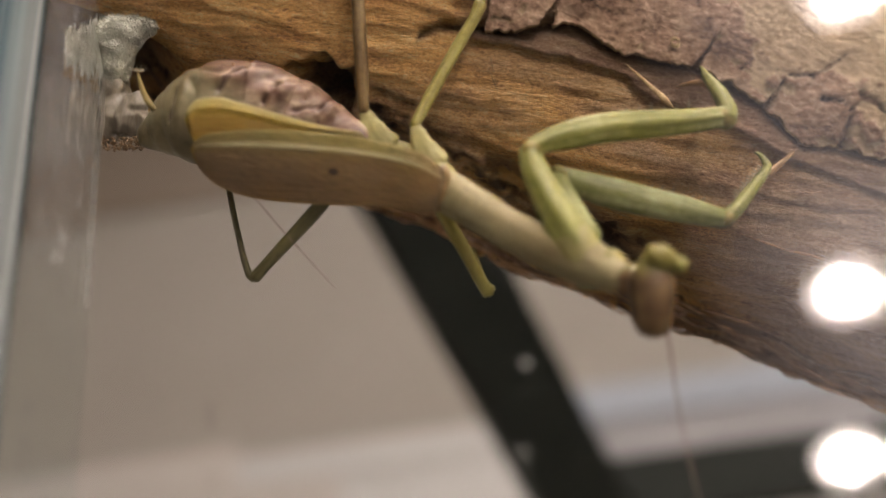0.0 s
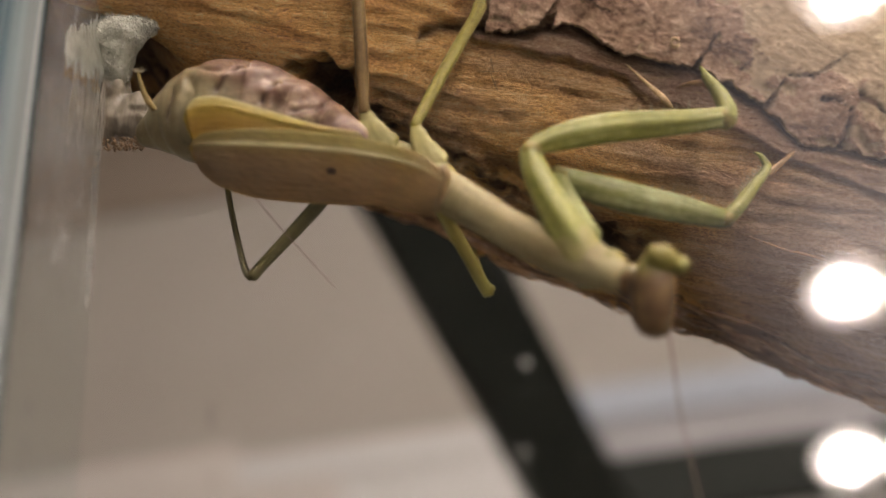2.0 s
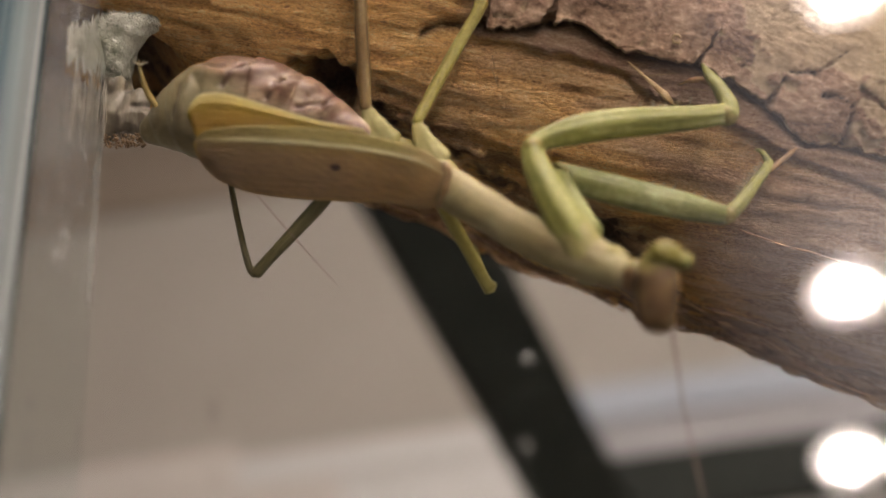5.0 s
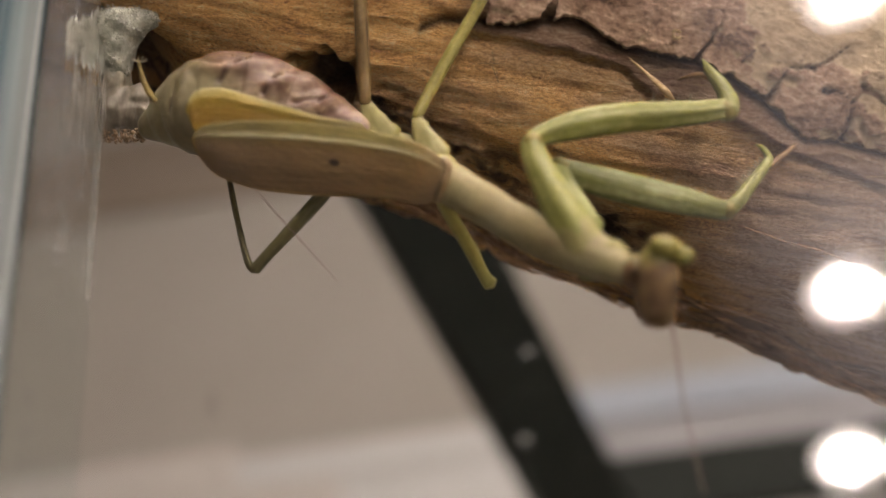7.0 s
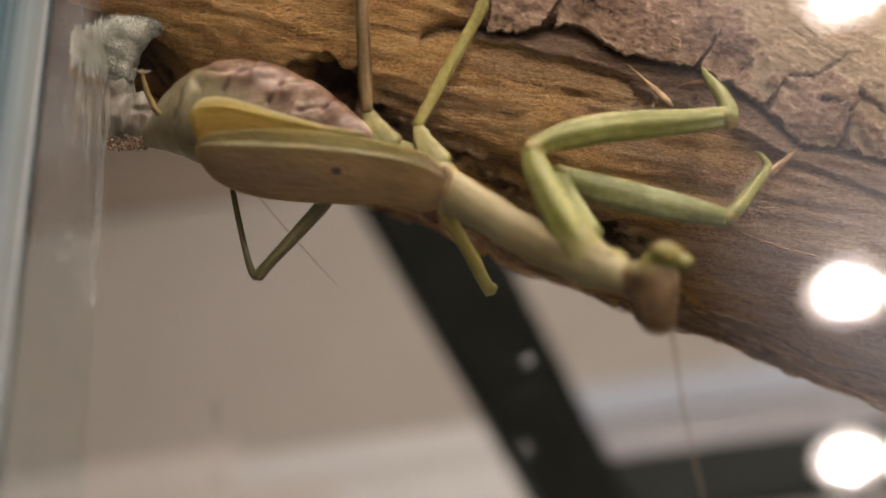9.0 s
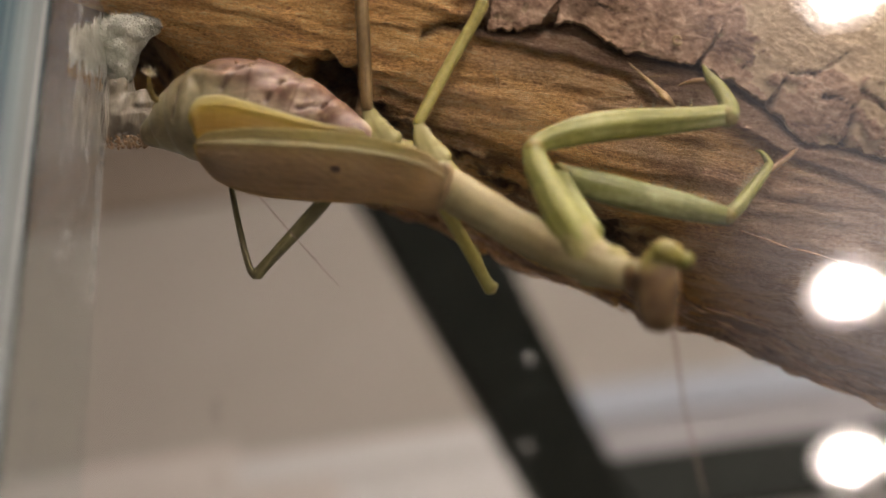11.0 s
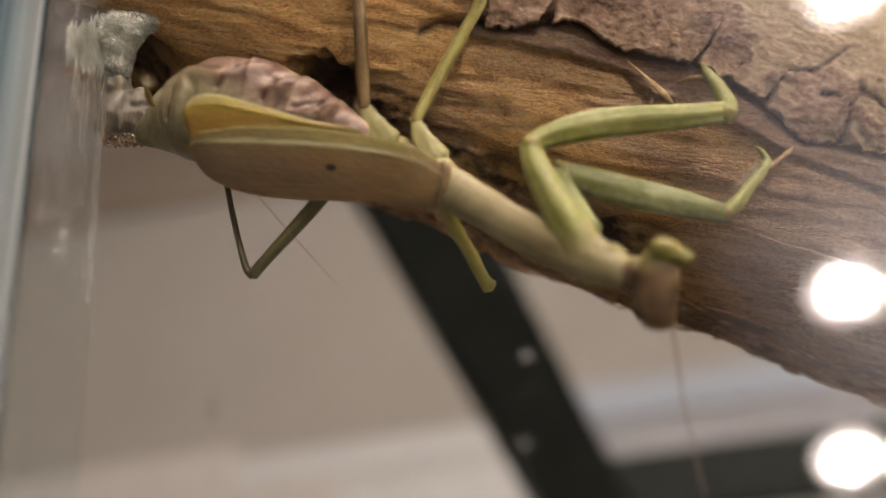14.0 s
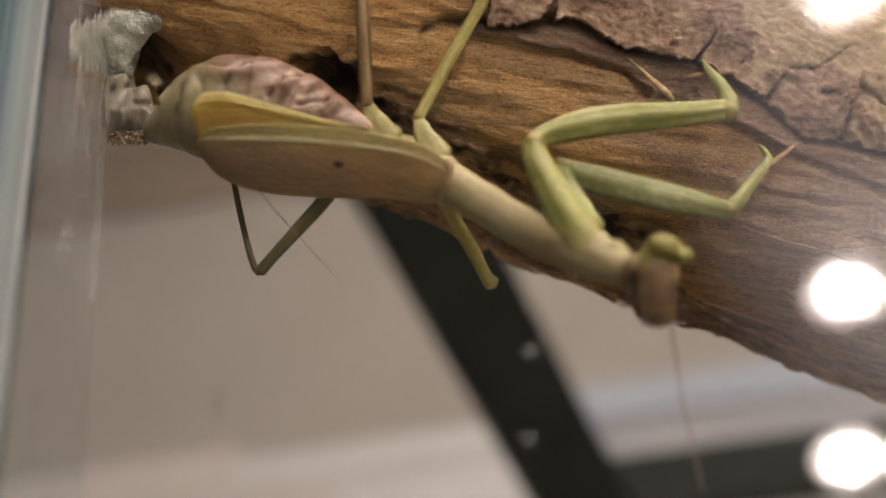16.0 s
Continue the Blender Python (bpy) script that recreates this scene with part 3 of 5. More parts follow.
spotlight(look((0.900, -1.350, 2.795), (0.772, -1.139, 1.826)))
spotlight(look((0.879, -1.800, 2.318), (0.673, -1.347, 1.450)))
spotlight(look((0.923, -2.214, 2.057), (0.695, -1.634, 1.274)))


# ---- unseen fill lights added on the ceiling ----
def fill_lamp(m, w, d, mat, label):
    lamp = empty("fill_light", m, label, "lamp")
    part("diffuser", box((-w, -d, -0.012), (w, d, -0.004)), mat, lamp, "glowing flat diffuser", False)
    bm = bmesh.new()
    e, f = w + 0.02, d + 0.02
    for lo, hi in (((-e, -f, -0.016), (e, -d - 0.001, 0)), ((-e, d + 0.001, -0.016), (e, f, 0)), ((-e, -d - 0.001, -0.016), (-w - 0.001, d + 0.001, 0)), ((w + 0.001, -d - 0.001, -0.016), (e, d + 0.001, 0))):
        add_box(bm, lo, hi)
    part("frame", bm, WHITE, lamp, "white metal frame", False)
    return lamp


# unseen strip added to brighten the back wall
fill_lamp(pose(0.3, 1.3, ZC), 2.0, 0.1, WALL_FILL, "long unseen fill light strip added for the back wall")
# unseen light added to brighten log and mantis from above
fill_lamp(pose(0.8, -0.9, ZC), 0.28, 0.28, LOG_FILL, "square unseen fill light added for log and mantis")


# ---- rack behind the tank ----
def bar(name, a, b, w, d, parent, label=""):
    """A square steel section from a to b, w across and d deep."""
    a, b = Vector(a), Vector(b)
    bm = box((-w / 2, -d / 2, 0), (w / 2, d / 2, (b - a).length), 0.003)
    ob = part(name, bm, STEEL, parent, label, False)
    z = (b - a).normalized()
    y = Vector((0, 1, 0)) - z * z.y
    y.normalize()
    x = y.cross(z)
    ob.matrix_basis = Matrix.Translation(a) @ Matrix((x, y, z)).transposed().to_4x4()
    return ob


rack = empty("steel_rack", pose(0, 0, 0), "black painted steel rack with a slanting brace", "rack")
bar("brace", (-0.127, 0.25, 1.98), (0.091, 0.78, 1.622), 0.068, 0.03, rack, "broad black slanting brace")
bar("rail", (0.05, 0.78, 1.65), (0.75, 0.78, 1.65), 0.05, 0.03, rack)
bar("rail", (-0.62, 0.78, 1.45), (0.75, 0.78, 1.45), 0.03, 0.03, rack)
bar("rail", (-0.62, 0.25, 1.98), (0.75, 0.25, 1.98), 0.03, 0.03, rack)
for x in (-0.62, 0.75):
    for y in (0.25, 0.78):
        bar("upright", (x, y, 0), (x, y, 2.0), 0.04, 0.03, rack)
    bar("rail", (x, 0.25, 1.98), (x, 0.78, 1.98), 0.03, 0.03, rack)
    bar("rail", (x, 0.25, 1.622), (x, 0.78, 1.622), 0.03, 0.03, rack)

# ---- plinth and tank ----
TX0, TX1, TY0, TY1, TZ0, TZ1 = -0.0380, 0.46, 0.072, 0.36, 1.33, 1.78
plinth = empty("plinth", pose(0, 0, 0), "brown wooden plinth under the glass tank", "plinth")
part("body", box((-0.06, 0.05, 0), (0.48, 0.39, 1.29), 0.004), BOARD, plinth, smooth=False)
part("top", box((-0.08, 0.045, 1.29), (0.5, 0.41, 1.318), 0.003), BOARD, plinth, smooth=False)
tank = empty("glass_tank", pose(0, 0, 0), "clear glass insect tank with smeared panes", "tank")
part("base", box((TX0 - 0.006, TY0 - 0.002, 1.318), (TX1 + 0.006, TY1, TZ0), 0.001), STEEL, tank, smooth=False)
front = part("front_pane", box((TX0 - 0.006, TY0 - 0.002, TZ0), (TX1 + 0.006, TY0, TZ1)), GLASS, tank, "clear front pane with dried drops", False)
side = part("side_pane", box((TX0 - 0.0007, TY0 + 0.0008, TZ0), (TX0, 0.0885, TZ1)), THIN, tank, "narrow clear side pane with lime streaks", False)
other = part("side_pane", box((TX1, TY0 + 0.0008, TZ0), (TX1 + 0.006, TY1, TZ1)), GLASS, tank, "clear side pane", False)
for vert in side.data.vertices:
    # the back edge is tapered to narrow its dark line
    if vert.co.y > 0.088 and vert.co.x < TX0 - 0.0003:
        vert.co.x = TX0 - 0.00004
for pane in (front, side, other):
    pane.visible_shadow = False
for e0, e1, mat, text in ((-0.006, -0.0053, EDGE_DARK, "dark teal edge of the side pane"), (-0.0053, -0.0003, EDGE, "grey-green polished edge of the side pane"), (-0.0003, 0.0, EDGE_LIGHT, "dark bevel of the side pane")):
    part("pane_edge", box((TX0 + e0, TY0 + 0.0002, TZ0), (TX0 + e1, TY0 + 0.0007, TZ1)), mat, tank, text, False)


# sheet added for the milky lamp glare over one side of the pane
glare_haze = part("glare_haze", box((0.004, TY0 - 0.00225, 1.44), (0.075, TY0 - 0.0022, 1.6)), GLARE_HAZE, tank, "faint film added as lamp glare haze on the front pane", False)
glare_haze.visible_shadow = False


# ---- log ----
LOG = pose(-0.042404, 0.0962933, 1.57721512, 123.33469, 24.51255, 15.26397)
LR, U0, U1, GRAIN = 32.0, 4.0, 520.0, 0.17


def smooth(a, b, x):
    t = min(max((x - a) / (b - a), 0), 1)
    return t * t * (3 - 2 * t)


def bark_low(u):
    """Lower rim of the bark, mm round the log."""
    pts = ((50, 16), (57, 9.5), (62, 7.9), (67, 6.4), (72, 3.4), (78, 4.8), (87.4, 3.4), (92, 3.6), (97, 4.6), (103, 7.2), (108, 6.0), (114, 5.4), (130, 4.0), (160, 7), (560, 7))
    for (a, p), (b, q) in zip(pts, pts[1:]):
        if a <= u <= b:
            return p + (q - p) * (u - a) / (b - a)
    return 6


def inner_low(u):
    """Lower torn edge of the thin inner bark, mm round the log."""
    n = noise.noise
    return 8.0 + 0.9 * math.cos((u - 61) * 0.21) * (1 - smooth(80, 90, u)) + 1.2 * smooth(92, 104, u) + 0.7 * n(Vector((u * 0.22, 3, 61))) + 0.45 * n(Vector((u * 0.8, 5, 62))) + 0.2 * n(Vector((u * 2.3, 7, 63)))


# open cracks in the wood and the bark: from, to, half width and depth in mm
FISSURES = ((54, 37.6, 67, 38.6, 0.7, 2.2), (58, 34.2, 72, 36.6, 0.35, 1.4), (74, 37.6, 89, 38.6, 0.4, 1.6), (88, 38.6, 97.5, 39.4, 0.7, 2.0), (78, 34.6, 95, 35.6, 0.3, 1.2), (98, 32.4, 105, 34.6, 0.55, 1.5), (99.5, 37.4, 110.5, 39.8, 0.4, 1.6), (103, 40.6, 112, 41.2, 0.5, 1.4), (112, 33, 126, 36.5, 0.25, 0.7), (60, 31, 74, 33.5, 0.3, 1.0), (100, 35.2, 118, 37.2, 0.3, 1.0))
BARK_CRACKS = ((97.0, 5.2, 98.1, 0.8, 0.42, 1.6), (107.4, 6.0, 106.6, 1.2, 0.4, 1.5), (101.2, -0.5, 96.8, 0.2, 0.24, 1.0), (101.2, -0.5, 104.6, -5.5, 0.2, 0.7), (92.6, 1.6, 94.6, -1.6, 0.18, 0.6), (103.0, 1.4, 107.0, 1.0, 0.25, 0.9), (107.0, -0.6, 112.0, 0.6, 0.28, 1.0), (72.0, 0.4, 77.0, 0.9, 0.16, 0.5))


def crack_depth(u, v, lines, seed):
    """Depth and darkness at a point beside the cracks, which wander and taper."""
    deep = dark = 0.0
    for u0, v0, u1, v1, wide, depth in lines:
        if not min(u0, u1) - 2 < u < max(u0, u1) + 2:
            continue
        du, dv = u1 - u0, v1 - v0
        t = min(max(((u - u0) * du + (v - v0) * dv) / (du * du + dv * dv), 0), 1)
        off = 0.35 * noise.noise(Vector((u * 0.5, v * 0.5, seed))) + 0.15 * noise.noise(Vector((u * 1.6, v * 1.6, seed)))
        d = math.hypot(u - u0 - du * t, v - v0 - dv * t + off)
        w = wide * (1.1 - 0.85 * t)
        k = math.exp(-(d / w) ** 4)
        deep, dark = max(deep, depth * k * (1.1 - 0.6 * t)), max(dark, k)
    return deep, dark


def log_skin(u, v):
    """Radius of the bare wood in mm at u along the log and v round it, and its darkening by rot and painted shade."""
    n = noise.noise
    g = v + GRAIN * u
    w = v / LR
    c, d = abs(math.cos(w)) / LR, abs(math.sin(w)) / (31.0 if v > 0 else LR)
    p = 2 + 1.1 * smooth(2, 16, v)
    r = (c ** p + d ** p) ** (-1 / p)
    r += 0.2 - 0.45 * abs(n(Vector((u * 0.04, g * 0.4, 17))))
    # standing fibres, gathered in long ridges
    sway = g + 0.8 * n(Vector((u * 0.07, g * 0.12, 71)))
    r += 0.13 * n(Vector((u * 0.06, sway * 1.0, 72))) + 0.12 * n(Vector((u * 0.3, sway * 1.9, 73))) + 0.11 * n(Vector((u * 0.6, sway * 1.4, 74)))
    r += 1.6 * n(Vector((u * 0.018, v * 0.05, 3))) + 0.35 * n(Vector((u * 0.05, g * 0.35, 7))) + 0.33 * n(Vector((u * 0.12, g * 0.9, 1))) + 0.26 * n(Vector((u * 0.3, g * 1.7, 5)))
    rot_shade = 0.0
    # rotten furrow low on the side
    w = 22.6 + 0.05 * (u - 45) + 1.5 * n(Vector((u * 0.09, 0, 9)))
    k = math.exp(-((v - w) / 3.9) ** 2) * smooth(44, 55, u) * (1 - smooth(78, 104, u))
    r -= 1.7 * k * (0.6 + 1.1 * n(Vector((u * 0.35, v * 0.5, 2))) + 0.5 * n(Vector((u * 0.9, g * 1.7, 22))))
    rot_shade += 0.9 * k * smooth(-0.2, 0.35, n(Vector((u * 0.25, g * 0.5, 4))) + 0.4 * n(Vector((u * 0.8, g * 1.6, 24))))
    # patchy darkening further along the side
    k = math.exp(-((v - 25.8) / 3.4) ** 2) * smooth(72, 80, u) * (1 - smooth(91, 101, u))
    rot_shade += 0.85 * k * (0.8 + n(Vector((u * 0.2, g * 0.6, 27))))
    # torn wood along the foot of the bark, shade under the rim painted in
    if u > 55:
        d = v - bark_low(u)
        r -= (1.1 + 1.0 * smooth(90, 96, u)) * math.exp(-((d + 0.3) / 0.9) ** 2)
        rot_shade += 0.85 * math.exp(-((d + 0.2) / 0.7) ** 2)
        # thin inner bark ends in a torn, lifted lip, with painted shade below
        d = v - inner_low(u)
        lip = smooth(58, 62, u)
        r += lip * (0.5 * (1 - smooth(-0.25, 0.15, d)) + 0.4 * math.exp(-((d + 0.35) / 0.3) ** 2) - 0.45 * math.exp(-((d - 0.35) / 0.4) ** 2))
        rot_shade += lip * 0.28 * math.exp(-((d - 0.3) / 0.4) ** 2) * smooth(-0.35, 0.15, n(Vector((u * 0.25, 4, 66))))
    # knot hole, with the shade inside it put into the colour
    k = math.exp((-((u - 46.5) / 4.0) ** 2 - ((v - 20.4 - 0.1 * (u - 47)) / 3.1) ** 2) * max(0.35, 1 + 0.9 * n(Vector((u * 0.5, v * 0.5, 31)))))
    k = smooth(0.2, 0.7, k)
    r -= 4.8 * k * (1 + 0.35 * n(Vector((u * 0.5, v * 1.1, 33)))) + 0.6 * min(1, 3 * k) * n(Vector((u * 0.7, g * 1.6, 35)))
    rot_shade += 0.92 * k
    rot_shade += 0.6 * math.exp(-((u - 55) / 5.0) ** 2 - ((v - 20) / 3.2) ** 2) * smooth(-0.3, 0.3, n(Vector((u * 0.4, g * 0.8, 37))) + 0.5 * n(Vector((u * 1.2, g * 2.0, 38))))
    # hollowed end, its shadow painted in as dark colour
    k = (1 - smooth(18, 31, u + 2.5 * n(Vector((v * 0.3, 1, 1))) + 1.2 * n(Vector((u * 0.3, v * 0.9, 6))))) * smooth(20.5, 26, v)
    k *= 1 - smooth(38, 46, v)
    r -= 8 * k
    rot_shade += 0.85 * k
    # splintered underside, with shade between its layers painted in
    k = smooth(28, 36, v) * (1 - smooth(60, 75, v)) * (1 - 0.65 * smooth(104, 118, u))
    r += k * (-0.1 - 1.0 * abs(n(Vector((u * 0.035, g * 0.75, 41)))) - 0.9 * abs(n(Vector((u * 0.09, g * 2.0, 43)))))
    rot_shade += 0.8 * k * (1 - smooth(0.0, 0.09, abs(n(Vector((u * 0.035, g * 0.75, 41))))))
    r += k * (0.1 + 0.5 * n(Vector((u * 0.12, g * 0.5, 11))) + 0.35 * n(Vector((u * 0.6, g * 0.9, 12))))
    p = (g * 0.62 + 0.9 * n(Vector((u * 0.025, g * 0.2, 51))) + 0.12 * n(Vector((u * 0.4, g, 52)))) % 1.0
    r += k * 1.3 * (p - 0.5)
    rot_shade += 0.75 * k * (1 - smooth(0.14, 0.3, p)) * smooth(-0.4, 0.0, n(Vector((u * 0.07, g * 0.3, 53))))
    r += 1.1 * smooth(84, 100, u) * smooth(30, 42, v) * (1 - smooth(60, 75, v))
    r += 1.1 * smooth(68, 76, u) * (1 - smooth(90, 102, u)) * smooth(36, 44, v) * (1 - smooth(60, 75, v))
    r += 0.9 * smooth(62, 71, u) * (1 - smooth(72.7, 73.4, u)) * smooth(38, 44, v) * (1 - smooth(60, 75, v))
    # the log turns under sharply below its lower edge
    r += 1.5 * math.exp(-((v - 38.5) / 4.5) ** 2) - 4.5 * smooth(42, 56, v) * (1 - smooth(70, 95, v))
    r += (0.75 * smooth(73, 76, u) * (1 - smooth(84, 92, u)) - 0.45 * smooth(103, 110, u)) * smooth(28, 36, v) * (1 - smooth(60, 75, v))
    # open cracks, shaded in the colour as well as cut
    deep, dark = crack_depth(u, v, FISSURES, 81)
    return r - deep, min(rot_shade + 0.95 * dark, 1)


log = empty("log", LOG, "weathered brown log with peeling bark, glued in the tank", "log")
bm = bmesh.new()
us = [U0 + i * 0.4 for i in range(int(150 / 0.4))] + [U0 + 150 + i * 4 for i in range(92)]
half = math.pi * LR
vs = [-half + i * (half - 24) / 16 for i in range(16)] + [-24 + i for i in range(22)] + [-2 + i * 0.32 for i in range(110)] + [33.2 + i * 0.27 for i in range(88)] + [57, 58, 59] + [60 + i * (half - 60) / 14 for i in range(14)]
rot_shade = bm.verts.layers.float.new("rot_shade")
inner = bm.verts.layers.float.new("inner")
uvl = bm.loops.layers.uv.new("UVMap")
flat_of = {}
grid = []
for u in us:
    row = []
    for v in vs:
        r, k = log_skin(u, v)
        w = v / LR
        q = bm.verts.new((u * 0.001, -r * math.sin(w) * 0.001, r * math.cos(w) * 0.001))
        q[rot_shade] = k
        q[inner] = (1 - smooth(-0.3, 0.3, v - inner_low(u))) * smooth(57, 62, u) if -6 < v < 14 else 0.0
        flat_of[q] = (u * 0.001, (v + GRAIN * u) * 0.001)
        row.append(q)
    grid.append(row)
nv = len(vs)
for r0, r1 in zip(grid, grid[1:]):
    for k in range(nv):
        bm.faces.new((r0[k], r0[(k + 1) % nv], r1[(k + 1) % nv], r1[k]))
bm.faces.new(grid[0])
bm.faces.new(grid[-1])
for f in bm.faces:
    for lp in f.loops:
        lp[uvl].uv = flat_of[lp.vert]
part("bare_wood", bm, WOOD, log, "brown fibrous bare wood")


def clip(poly, p, n):
    """The part of a polygon on the side of p away from n."""
    out = []
    for a, b in zip(poly, poly[1:] + poly[:1]):
        da, db = (a - p).dot(n), (b - p).dot(n)
        if da <= 0:
            out.append(a)
        if (da < 0) != (db < 0) and da != db:
            out.append(a + (b - a) * (da / (da - db)))
    return out


def bark_worn(u, v):
    """1 where the outer layer of the bark has flaked off: ragged patches, more of them along the log."""
    n = noise.noise
    f = n(Vector((u * 0.13, v * 0.24, 101))) + 0.5 * n(Vector((u * 0.45, v * 0.6, 102))) + 0.28 * n(Vector((u * 1.3, v * 1.6, 103)))
    f += 0.95 * smooth(86, 93, u) * (1 - smooth(-3.5, 1.0, v)) + 0.3 * smooth(101, 109, u) - 0.36 - 0.25 * (1 - smooth(72, 86, u))
    return smooth(0.02, 0.07, f)


def bark_top(u, v, lift):
    """Radius of the bark's face in mm, where its outer layer is gone, and the darkness of its cracks."""
    n = noise.noise
    gone = bark_worn(u, v)
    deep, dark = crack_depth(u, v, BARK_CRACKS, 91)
    r = LR + lift + 0.5 * n(Vector((u * 0.03, v * 0.06, 3))) + 0.4 * n(Vector((u * 0.3, v * 0.3, 2))) + 0.2 * n(Vector((u * 0.9, v * 1.1, 6)))
    r += 0.13 * n(Vector((u * 1.9, v * 2.6, 7))) + 0.2 * abs(n(Vector((u * 0.8, v * 1.8, 9)))) - 0.12 * abs(n(Vector((u * 2.6, v * 4.1, 10)))) - 0.42 * gone - deep
    return r, gone, dark


def bark_rim(u):
    n = noise.noise
    return bark_low(u) + 0.6 * n(Vector((u * 0.7, 0, 4))) + 0.3 * n(Vector((u * 1.7, 0, 5))) + 0.2 * n(Vector((u * 4.2, 0, 6)))


def bark_sheet(left, right, lift):
    """A plate of bark between two cracks (u at v), from its torn lower rim up over the log, with an undercut edge."""
    bm = bmesh.new()
    rot_shade, worn = bm.verts.layers.float.new("rot_shade"), bm.verts.layers.float.new("worn")
    wide, tall = max(6, int((right(0) - left(0)) / 0.3)), 62
    rows = []
    # under the rim, up its torn edge, then over the face
    steps = [(2.5, -1.5, 0.3), (0.7, 0.2, 0.12), (0.15, lift * 0.45, 0.03), (0.0, lift * 0.8, 0.0)] + [None] * tall
    for j, step in enumerate(steps):
        row = []
        b = 0.0 if step else 0.012 + 0.988 * ((j - 4) / (tall - 1)) ** 1.15
        for i in range(-2, wide + 3):
            a = min(max(i / wide, 0), 1)
            guess = left(3) + (right(3) - left(3)) * a
            top = bark_rim(guess)
            v = top + (-15 - top) * b - (step[0] if step else 0)
            inset = step[2] if step else 0.0
            u = left(v) + inset + (right(v) - left(v) - 2 * inset) * a
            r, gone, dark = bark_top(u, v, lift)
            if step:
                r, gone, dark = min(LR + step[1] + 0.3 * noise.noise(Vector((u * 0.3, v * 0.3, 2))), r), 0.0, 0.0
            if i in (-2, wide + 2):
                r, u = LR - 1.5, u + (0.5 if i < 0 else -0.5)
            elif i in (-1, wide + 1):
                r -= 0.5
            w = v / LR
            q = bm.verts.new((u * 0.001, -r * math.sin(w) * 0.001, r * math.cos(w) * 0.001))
            q[worn], q[rot_shade] = gone, dark
            row.append(q)
        rows.append(row)
    for j, (r0, r1) in enumerate(zip(rows, rows[1:])):
        for i in range(len(r0) - 1):
            f = bm.faces.new((r0[i], r0[i + 1], r1[i + 1], r1[i]))
            f.material_index = 1 if j < 4 or i < 2 or i > len(r0) - 4 else 0
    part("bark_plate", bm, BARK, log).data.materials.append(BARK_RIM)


def wavering(pairs, seed):
    """u of a crack at v, through (v, u) pairs, with a ragged course."""
    def at(v):
        for (v0, u0), (v1, u1) in zip(pairs, pairs[1:]):
            if v <= v0:
                u = u0 + (u1 - u0) * min((v0 - v) / (v0 - v1), 1)
                if v > v1:
                    break
        else:
            u = pairs[0][1] if v > pairs[0][0] else pairs[-1][1]
        return u + 0.3 * noise.noise(Vector((v * 0.6, 2, seed))) + 0.14 * noise.noise(Vector((v * 1.9, 3, seed)))
    return at


bark_sheet(wavering(((8, 62.6), (3, 61.6), (-15, 58)), 1), wavering(((6, 67.9), (4, 68.5), (1.5, 69.2), (-15, 71.5)), 2), 1.35)
bark_sheet(wavering(((4, 69.9), (2.4, 69.5), (1, 69.7), (-15, 71.9)), 2), wavering(((4, 86.9), (2, 87.6), (-1.8, 88.6), (-15, 91)), 3), 1.4)
bark_sheet(wavering(((4, 87.9), (2, 88.1), (-1.8, 88.72), (-3.4, 88.5), (-15, 90.5)), 3), wavering(((8, 113.5), (0, 114), (-15, 117)), 4), 1.45)
# small curled flakes between the plates
for u, v, ln, wd in ((70.6, 0.9, 2.2, 0.5), (72.3, 0.2, 2.6, 0.5)):
    h = 2.1
    line = [Vector((u + ln * k / 4, -(LR + h + 0.25 * (k % 2)) * math.sin((v - 0.18 * ln * k / 4) / LR), (LR + h + 0.25 * (k % 2)) * math.cos((v - 0.18 * ln * k / 4) / LR))) for k in range(5)]
    part("bark_flake", limb(line, [wd * 0.5, wd, wd * 0.8, wd * 0.9, 0.1], seg=12, n=5, flat=0.35, side=(0, -math.sin(v / LR), math.cos(v / LR)), wobble=0.35, freq=1.5), BARK_RIM, log, "small curled bark flake")


